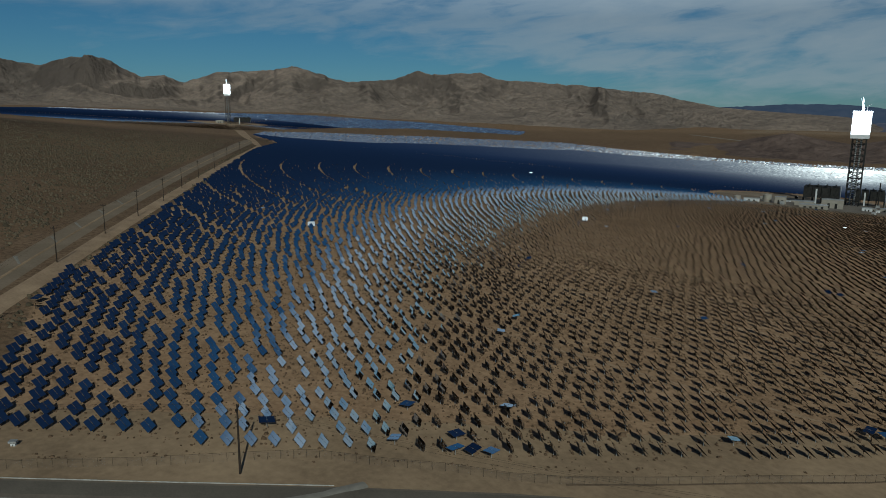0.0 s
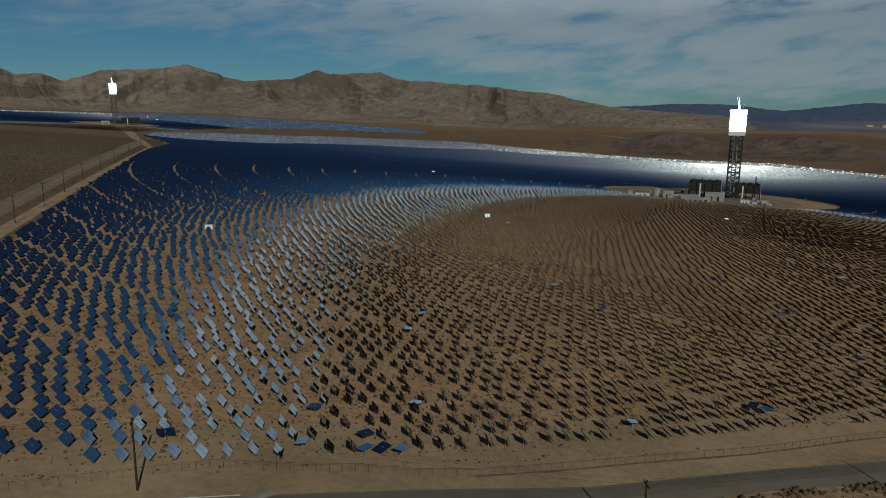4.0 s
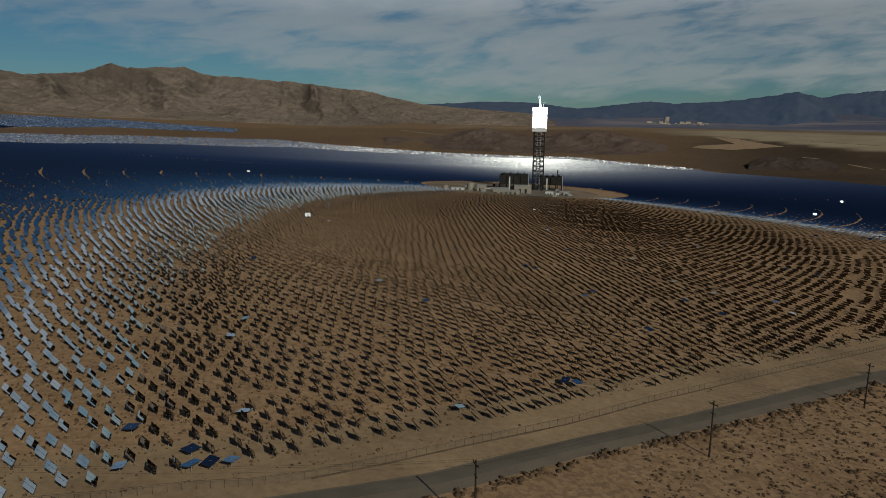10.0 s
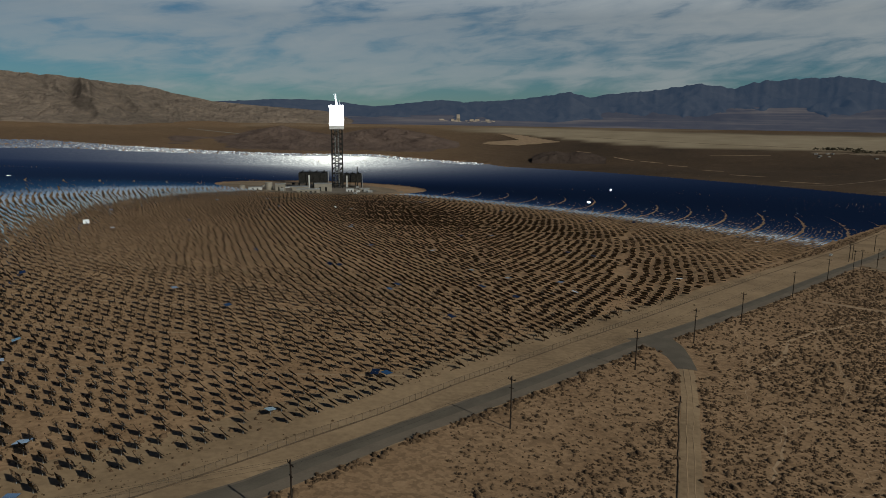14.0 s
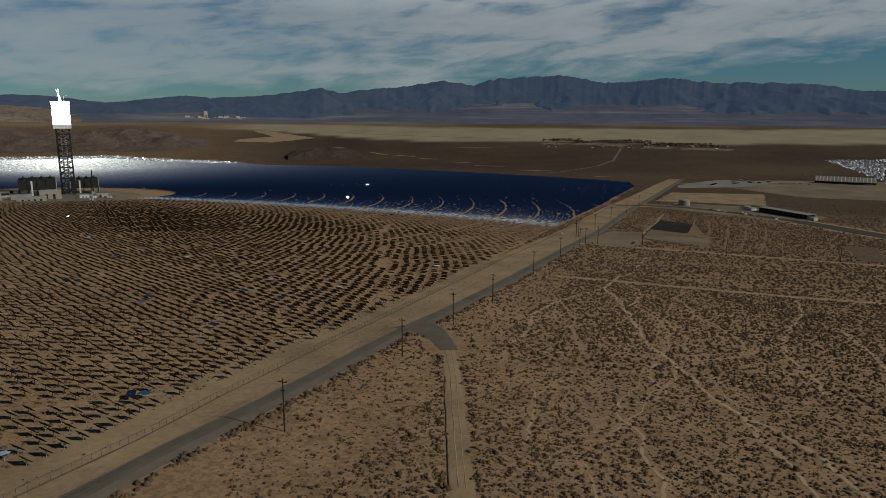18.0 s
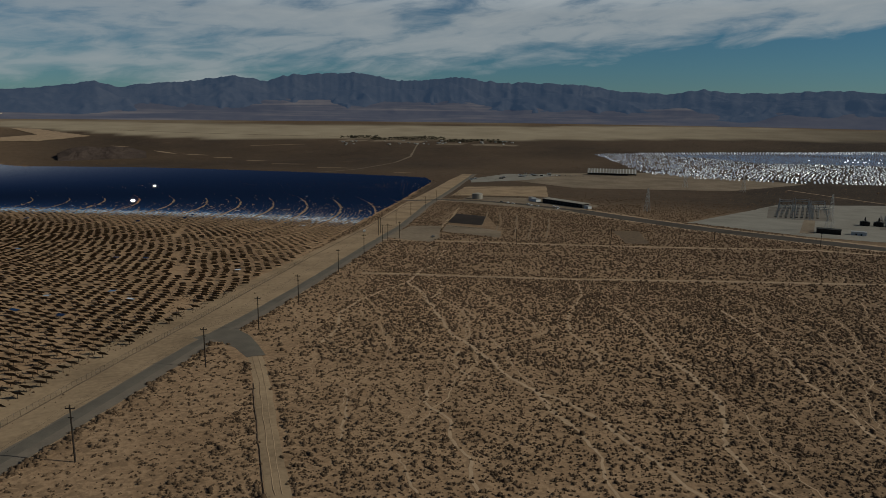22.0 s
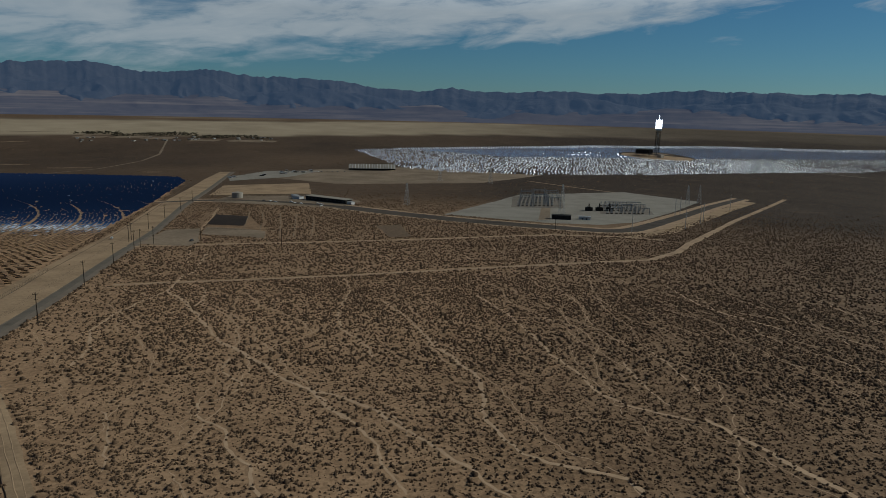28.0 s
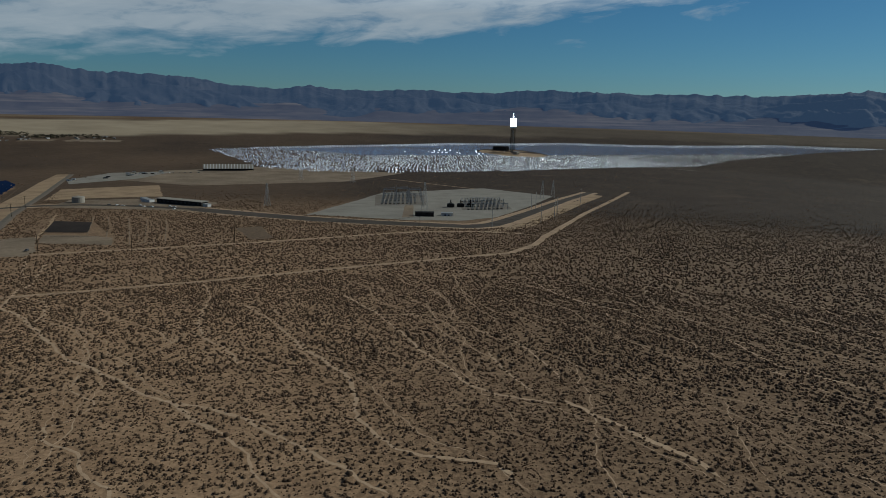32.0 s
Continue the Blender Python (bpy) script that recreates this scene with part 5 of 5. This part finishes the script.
for k in range(14):
    building("equipment_skid", (-150 + rp.uniform(-45, 130), 1075 + rp.uniform(-45, 40)), (rp.uniform(4, 9), rp.uniform(3, 6), rp.uniform(2, 5)), rp.choice((M_WALL, M_STEEL, M_SKIN)),
             "small equipment skid in the plant yard", rp.uniform(0, 30), category="equipment", doors=1)
for xy, turn in ((TOWER_B, -12), (TOWER_C, 38)):
    o = (-38, -14) if xy is TOWER_B else (46, 10)
    condenser((xy[0] + o[0] * (0.2 if xy is TOWER_B else .6), xy[1] + (44 if xy is TOWER_B else 40)), (56, 34, 24), "distant black air-cooled condenser beside a tower", 80 if xy is TOWER_B else 40)
    building("turbine_hall", (xy[0] - 20, xy[1] - 20), (26, 16, 10), M_WALL, "distant tan turbine hall at a tower foot", turn)


# ---- poles and wires ----
POLE_H = 16.5


def utility_pole():
    root = empty("utility_pole", Matrix.Identity(4), "tall dark timber utility pole with a cross-arm", "utility pole", "poles along the road")
    part("pole", Build().bar((0, 0, -1), (0, 0, POLE_H), 0.55, sides=8, w2=0.36), M_POLE, root)
    arm = part("crossarm", Build().box((0, 0, POLE_H - 1.0), (2.8, 0.18, 0.22)), M_POLE, root)
    part("crossarm", Build().box((0, 0, POLE_H - 3.6), (1.6, 0.16, 0.18)), M_POLE, root)
    for sx in (-1.25, 0.45, 1.25):
        part("insulator", Build().bar((sx, 0, POLE_H - 0.9), (sx, 0, POLE_H - 0.45), 0.16, sides=6), M_DARK, arm)
    return root


RUN_1 = [(-225, -10), (-118, 93), (-20.5, 132.5), (36, 190), (96.5, 250.5), (139, 291.5), (184, 334), (256, 406), (319, 466), (374, 516), (398, 556)]
RUN_2 = [(374, 516), (428, 494), (469, 433), (554, 387), (641, 327), (740, 265)]
RUN_3 = [(-240, 88), (-316, 152), (-363, 201), (-403, 245), (-450, 294), (-505, 347), (-560, 403), (-625, 470), (-700, 545), (-790, 637), (-890, 740)]
RUN_4 = [(398, 556), (470, 622), (545, 690), (620, 752), (700, 822)]
first = utility_pole()
placed = False
seen_at = set()
for run in (RUN_1, RUN_2, RUN_3, RUN_4, [(408, 566), (411, 574)], [(404, 529), (384, 521)]):
    for i, q in enumerate(run):
        if q in seen_at:
            continue
        seen_at.add(q)
        a, b = run[max(i - 1, 0)], run[min(i + 1, len(run) - 1)]
        m = Matrix.Translation(gp(*q)) @ pose(0, 0, 0, 0, 0, math.degrees(math.atan2(b[1] - a[1], b[0] - a[0])) + 90)
        if placed:
            copy_thing(first, m)
        else:
            first.matrix_world, placed = m, True
for run in (RUN_1, RUN_2, RUN_3, RUN_4):
    for off in (-1.25, 0.45, 1.25):
        wire = Build()
        for a, b in zip(run[:-1], run[1:]):
            d = Vector((b[0] - a[0], b[1] - a[1], 0)).normalized()
            side = Vector((-d.y, d.x, 0)) * off
            p0, p1 = gp(*a, POLE_H - 0.45) + side, gp(*b, POLE_H - 0.45) + side
            prev = p0
            for k in range(1, 7):
                f = k / 6
                q = p0.lerp(p1, f) - Vector((0, 0, 4 * 1.3 * f * (1 - f)))
                wire.bar(prev, q, 0.035)
                prev = q
        tagged(new("overhead_wire", wire.mesh("overhead_wire", M_DARK)), "thin sagging overhead wire between timber poles", "wire", "overhead wires")

# ---- field fence ----
FENCE = [(-176, 36), (-154, 61), (-136, 80), (-123, 96), (-112, 109), (-97, 118), (-84, 127), (-72, 133)] + FENCE_LINE[:-1]
M_MESH = material("chain link", 0.6, 0.3, (0.3, 0.28, 0.25))
bsdf(M_MESH).inputs["Alpha"].default_value = 0.04
fp = np.array(FENCE, float)
fd = np.concatenate([[0], np.cumsum(np.hypot(*np.diff(fp, axis=0).T))])
fs = np.arange(0, fd[-1], 3.0)
fx, fy = np.interp(fs, fd, fp[:, 0]), np.interp(fs, fd, fp[:, 1])
fz = gz(fx, fy)
fence = empty("chain_link_fence", Matrix.Identity(4), "rusty-grey chain-link fence along the mirror field", "fence")
POST = Build().bar((0, 0, -0.4), (0, 0, 2.1), 0.07, sides=6).mesh("post", M_BACK)
for k in range(len(fs)):
    part("post", POST, None, fence, at=Matrix.Translation((fx[k], fy[k], fz[k])))
rail, cloth = Build(), Build()
for k in range(len(fs) - 1):
    a, b = (fx[k], fy[k], fz[k]), (fx[k + 1], fy[k + 1], fz[k + 1])
    rail.bar((a[0], a[1], a[2] + 2.2), (b[0], b[1], b[2] + 2.2), 0.07)
    cloth.add([(a[0], a[1], a[2] + .05), (b[0], b[1], b[2] + .05), (b[0], b[1], b[2] + 2.2), (a[0], a[1], a[2] + 2.2)], [(0, 1, 2, 3)])
part("rail", rail, M_BACK, fence)
part("fabric", cloth, M_MESH, fence, "thin see-through wire mesh")

# ---- substation ----
def gantry(x, y, w, h, turn):
    root = empty("busbar_gantry", Matrix.Translation(gp(x, y, 0.2)) @ pose(0, 0, 0, 0, 0, turn), "grey steel busbar gantry on the gravel pad", "gantry", "substation gantries")
    for sx in (-w / 2, w / 2):
        part("mast", Build().bar((sx, 0, 0), (sx, 0, h), 1.3, sides=4, w2=0.7), M_STEEL, root)
    beam = part("beam", Build().box((0, 0, h * .85), (w, 0.9, 0.9)), M_STEEL, root)
    for k in range(3):
        part("insulator", Build().bar((-w / 3 + k * w / 3, 0, h * .62), (-w / 3 + k * w / 3, 0, h * .85), 0.4, sides=6), M_DARK, beam)
    return root


for i in range(4):
    for j in range(3):
        gantry(992 + 14.5 * j + 46 * i, 408 - 18 * j + 19 * i, 20, 19 - 2 * (i % 2) + 2 * (j % 2), -51)
        if i < 3:
            gantry(1012 + 14 * j + 42 * i, 270 - 17 * j + 17 * i, 18, 11 + (i % 2), -51)


def breaker_row(x, y, n, turn, label):
    root = empty("switchgear_row", Matrix.Translation(gp(x, y, 0.2)) @ pose(0, 0, 0, 0, 0, turn), label, "switchgear")
    for k in range(n):
        part("plinth", Build().box((k * 7, 0, 0.7), (3, 3, 1.4)), M_GREY, root)
        part("bushing", Build().bar((k * 7 - 0.8, 0, 1.4), (k * 7 - 1.2, 0, 7.5), 0.8, sides=6).bar((k * 7 + .8, 0, 1.4), (k * 7 + 1.2, 0, 7.5), 0.8, sides=6), M_STEEL, root)
    return root


for k in range(4):
    breaker_row(1000 + 44 * k, 424 + 17 * k, 9, -51, "row of grey switchgear posts on gravel")
    breaker_row(1000 + 38 * k, 280 + 15 * k, 9, -51, "row of grey switchgear posts on gravel")


def transformer(x, y, turn):
    root = empty("power_transformer", Matrix.Translation(gp(x, y, 0.3)) @ pose(0, 0, 0, 0, 0, turn), "dark power transformer with cooling fins", "transformer", "substation transformers")
    case = part("tank", Build().box((0, 0, 3.2), (9, 6, 6)), M_DARK, root)
    for k in (-1, 1):
        part("radiator", Build().box((0, k * 4.4, 3), (8, 2, 5)), M_DARK, root)
    part("conservator", Build().bar((-4, 0, 8.2), (4, 0, 8.2), 1.8, sides=8), M_DARK, root)
    for k in range(3):
        part("bushing", Build().bar((-3 + 3 * k, 0, 6), (-3.5 + 3.4 * k, 0, 11.5), 0.6, sides=6), M_DARK, case)
    return root


pad("transformer_slab", [(1005, 322), (1045, 276), (1095, 296), (1052, 345)], M_PALE, "white concrete transformer slab", 0.4)
for k in range(3):
    transformer(1020 + 11 * k, 315 - 13 * k, 25)
building("relay_house", (884, 310), (26, 11, 6), M_DARK, "dark green relay house in the substation", -70, M_DARK)
building("relay_house", (905, 284), (16, 8, 4.5), M_SKIN, "white relay container in the substation", -70)


def lattice_pylon(x, y, h, w, label):
    root = empty("transmission_pylon", Matrix.Translation(gp(x, y, -0.3)), label, "pylon", "transmission pylons")
    lv = [0, .25, .45, .62, .78, .9, 1.0]
    wd = lambda f: w * (1 - f) + 1.2 * f
    legs, braces = [Build() for _ in range(4)], [Build() for _ in range(4)]
    for f0, f1 in zip(lv[:-1], lv[1:]):
        a, b = wd(f0) / 2, wd(f1) / 2
        c0 = [(-a, -a, h * f0), (a, -a, h * f0), (a, a, h * f0), (-a, a, h * f0)]
        c1 = [(-b, -b, h * f1), (b, -b, h * f1), (b, b, h * f1), (-b, b, h * f1)]
        for i in range(4):
            legs[i].bar(c0[i], c1[i], 0.35)
            braces[i].bar(c0[i], c1[(i + 1) % 4], 0.18)
            braces[i].bar(c0[(i + 1) % 4], c1[i], 0.18)
            braces[i].bar(c1[i], c1[(i + 1) % 4], 0.18)
    for i in range(4):
        part("leg", legs[i], M_STEEL, root)
        part("bracing", braces[i], M_STEEL, root)
    for k, f in enumerate((0.66, 0.8, 0.93)):
        part("crossarm", Build().bar((-5 + k, 0, h * f), (5 - k, 0, h * f), 0.5), M_STEEL, root)
    return root


lattice_pylon(907, 318, 46, 9, "grey lattice transmission pylon at the substation")
lattice_pylon(1324, 754, 36, 8, "grey lattice transmission pylon in the scrub")
lattice_pylon(1345, 640, 36, 8, "grey lattice transmission pylon in the scrub")
lattice_pylon(884, 560, 34, 7, "grey lattice transmission pylon beside the plant road")
lattice_pylon(1270, 215, 34, 7, "grey lattice transmission pylon at the pad corner")
lattice_pylon(1300, 200, 34, 7, "grey lattice transmission pylon at the pad corner")
steel_pole = empty("steel_pole", Matrix.Translation(gp(815, 196, -0.3)), "slim grey steel transmission pole", "utility pole", "steel poles")
part("mast", Build().bar((0, 0, 0), (0, 0, 27), 0.9, sides=8, w2=0.45), M_STEEL, steel_pole)
for z in (17, 20.5, 24):
    part("arm", Build().box((0, 0, z), (5, 0.3, 0.3)), M_STEEL, steel_pole)
for q in ((1063, 195), (1096, 194), (900, 150), (1016, 147), (981, 145), (1240, 140)):
    copy_thing(steel_pole, Matrix.Translation(gp(*q, -0.3)) @ pose(0, 0, 0, 0, 0, 30))

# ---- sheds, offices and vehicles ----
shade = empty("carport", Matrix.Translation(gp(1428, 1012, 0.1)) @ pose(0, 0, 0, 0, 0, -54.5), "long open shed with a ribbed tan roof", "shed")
b_len = 118
slope = pose(0, 0, 9.6, 19)
part("roof", Build().box((0, 0, 0), (b_len, 27, 0.7)), M_PALE, shade, at=slope)
for k in range(17):
    part("rib", Build().box((-b_len / 2 + b_len * (k + .5) / 17, 0, 0.6), (1.2, 27.4, 0.6)), M_SKIN, shade, at=slope)
for k in range(9):
    part("post", Build().bar((-b_len / 2 + 2 + (b_len - 4) * k / 8, -11, 0), (-b_len / 2 + 2 + (b_len - 4) * k / 8, -11, 7), 0.9), M_DARK, shade)
part("back_wall", Build().box((0, 11, 5), (b_len, 0.6, 10)), M_DARK, shade)

office = empty("office_block", Matrix.Translation(gp(838, 676, 0.1)) @ pose(0, 0, 0, 0, 0, 86), "long low site office with a dark shaded front", "building")
# shade of the front is put into the wall colour, dark all round
part("wall", Build().box((0, 0, 3.2), (84, 14, 6.4)), M_DARK, office)
part("roof", Build().box((0, 0, 6.7), (86, 17, 0.6)), M_WALL, office)
for k in range(10):
    part("window", Build().box((-36 + 8 * k, 7.1, 3.4), (4, 0.2, 2.2)), M_ASPHALT, office)
building("site_trailer", (838, 738), (18, 9, 4.5), M_SKIN, "white site trailer beside the office", 80)
building("site_trailer", (830, 626), (9, 7, 4), M_SKIN, "small white trailer at the office end", 80)
building("site_trailer", (856, 760), (14, 6, 4), M_SKIN, "white site trailer beside the office", 70)
tank((782, 814), 8.5, 9, M_WALL, "squat tan water tank in the gravel lot", "water_tank")


def vehicle(x, y, turn, mat, label, lift=0.25):
    root = empty("pickup_truck", Matrix.Translation(gp(x, y, lift)) @ pose(0, 0, 0, 0, 0, turn), label, "vehicle", "parked vehicles")
    part("body", Build().box((0, 0, 0.85), (5.4, 1.95, 0.75)), mat, root)
    part("cab", Build().box((0.5, 0, 1.5), (2.2, 1.75, 0.75)), mat, root)
    part("windscreen", Build().box((1.62, 0, 1.5), (0.06, 1.5, 0.55)), M_ASPHALT, root)
    for sx in (-1.7, 1.7):
        for sy in (-.9, .9):
            part("wheel", Build().bar((sx, sy - .12, 0.38), (sx, sy + .12, 0.38), 0.76, sides=10), M_DARK, root)
    return root


vehicle(400, 584, 44, M_SKIN, "white pickup parked beside the road", 0.4)
M_CAR = worn("dark car paint", (0.03, 0.03, 0.035), (0.07, 0.07, 0.08), 0.5, 0.35)
for k in range(9):
    vehicle(786 + rp.uniform(-12, 14), 640 + 14 * k + rp.uniform(-3, 3), rp.choice((88, 178, 95)), rp.choice((M_SKIN, M_CAR, M_SKIN)), "pickup parked in the gravel lot")
for k in range(12):
    vehicle(1235 + 9 * k + rp.uniform(-4, 4), 1120 - 8 * k + rp.uniform(-6, 6), rp.uniform(0, 180), rp.choice((M_SKIN, M_CAR)), "vehicle parked at the laydown yard")
vehicle(436, 516, 20, M_CAR, "dark trailer truck parked on the turnout")
for k in range(14):
    building("storage_container", (1010 + rp.uniform(0, 300), 1150 - rp.uniform(0, 60)), (rp.uniform(6, 12), 3, 3), rp.choice((M_SKIN, M_WALL, M_DARK)), "storage container in the laydown yard", rp.uniform(-60, -40), category="container", doors=1)
building("sign_box", (-163, 66), (1.1, 0.6, 1.2), M_SKIN, "small white equipment box inside the fence", 40, category="box", doors=1)

# ---- golf course trees and the far town ----
for a0, a1, r0, r1 in ((32.5, 36, 2960, 3060), (35, 41, 2880, 3020), (40.5, 45.6, 2780, 2900), (45.4, 46.6, 2760, 2820)):
    x, y = scatter(rng, a0, a1, r0, r1, 85)
    ok = fbm(x / 70, y / 40, 3, ridged=False) > 0.36
    bush_cloud("golf_trees", x[ok], y[ok], rng.gamma(4, 0.75, ok.sum()) + 1.2, 2, 31, "dark uneven row of golf course trees on the plain", M_TREE, tall=0.62, blades=0)
for k, (a, r) in enumerate(((33.6, 2850), (36, 2830), (38.2, 2790), (41.5, 2700), (44.3, 2680), (45.9, 2660))):
    c = (r * math.sin(radians(a)), r * math.cos(radians(a)))
    pad("golf_lot", [(c[0] - 60, c[1] + 25), (c[0] + 10, c[1] + 55), (c[0] + 70, c[1] - 20), (c[0] + 5, c[1] - 45)], M_LOT, "bare lot beside the golf course", 0.6, ragged=26.0)
for k in range(30):
    a, r = radians(rp.uniform(32.5, 46.8)), rp.uniform(2690, 2830)
    building("clubhouse", (r * math.sin(a), r * math.cos(a)), (rp.uniform(6, 15), rp.uniform(6, 10), rp.uniform(2.5, 4)), rp.choice((M_WALL, M_WALL, M_PALE, M_SKIN)), "small pale far building by the golf course", rp.uniform(0, 90), doors=1)
M_TOWN = worn("pale town wall", (0.45, 0.36, 0.27), (0.62, 0.52, 0.42), 0.05, 0.8)
for k in range(26):
    a, r = radians(4.2 + 4.4 * k / 25 + rp.uniform(-.08, .08)), 4180 + rp.uniform(-30, 30)
    h = rp.choice((14, 18, 22, 30, 12)) * (1.9 if k == 9 else 1)
    building("town_block", (r * math.sin(a), r * math.cos(a)), (rp.uniform(14, 30), 14, h), M_TOWN, "far hotel block across the dry lake", -math.degrees(a), doors=3)
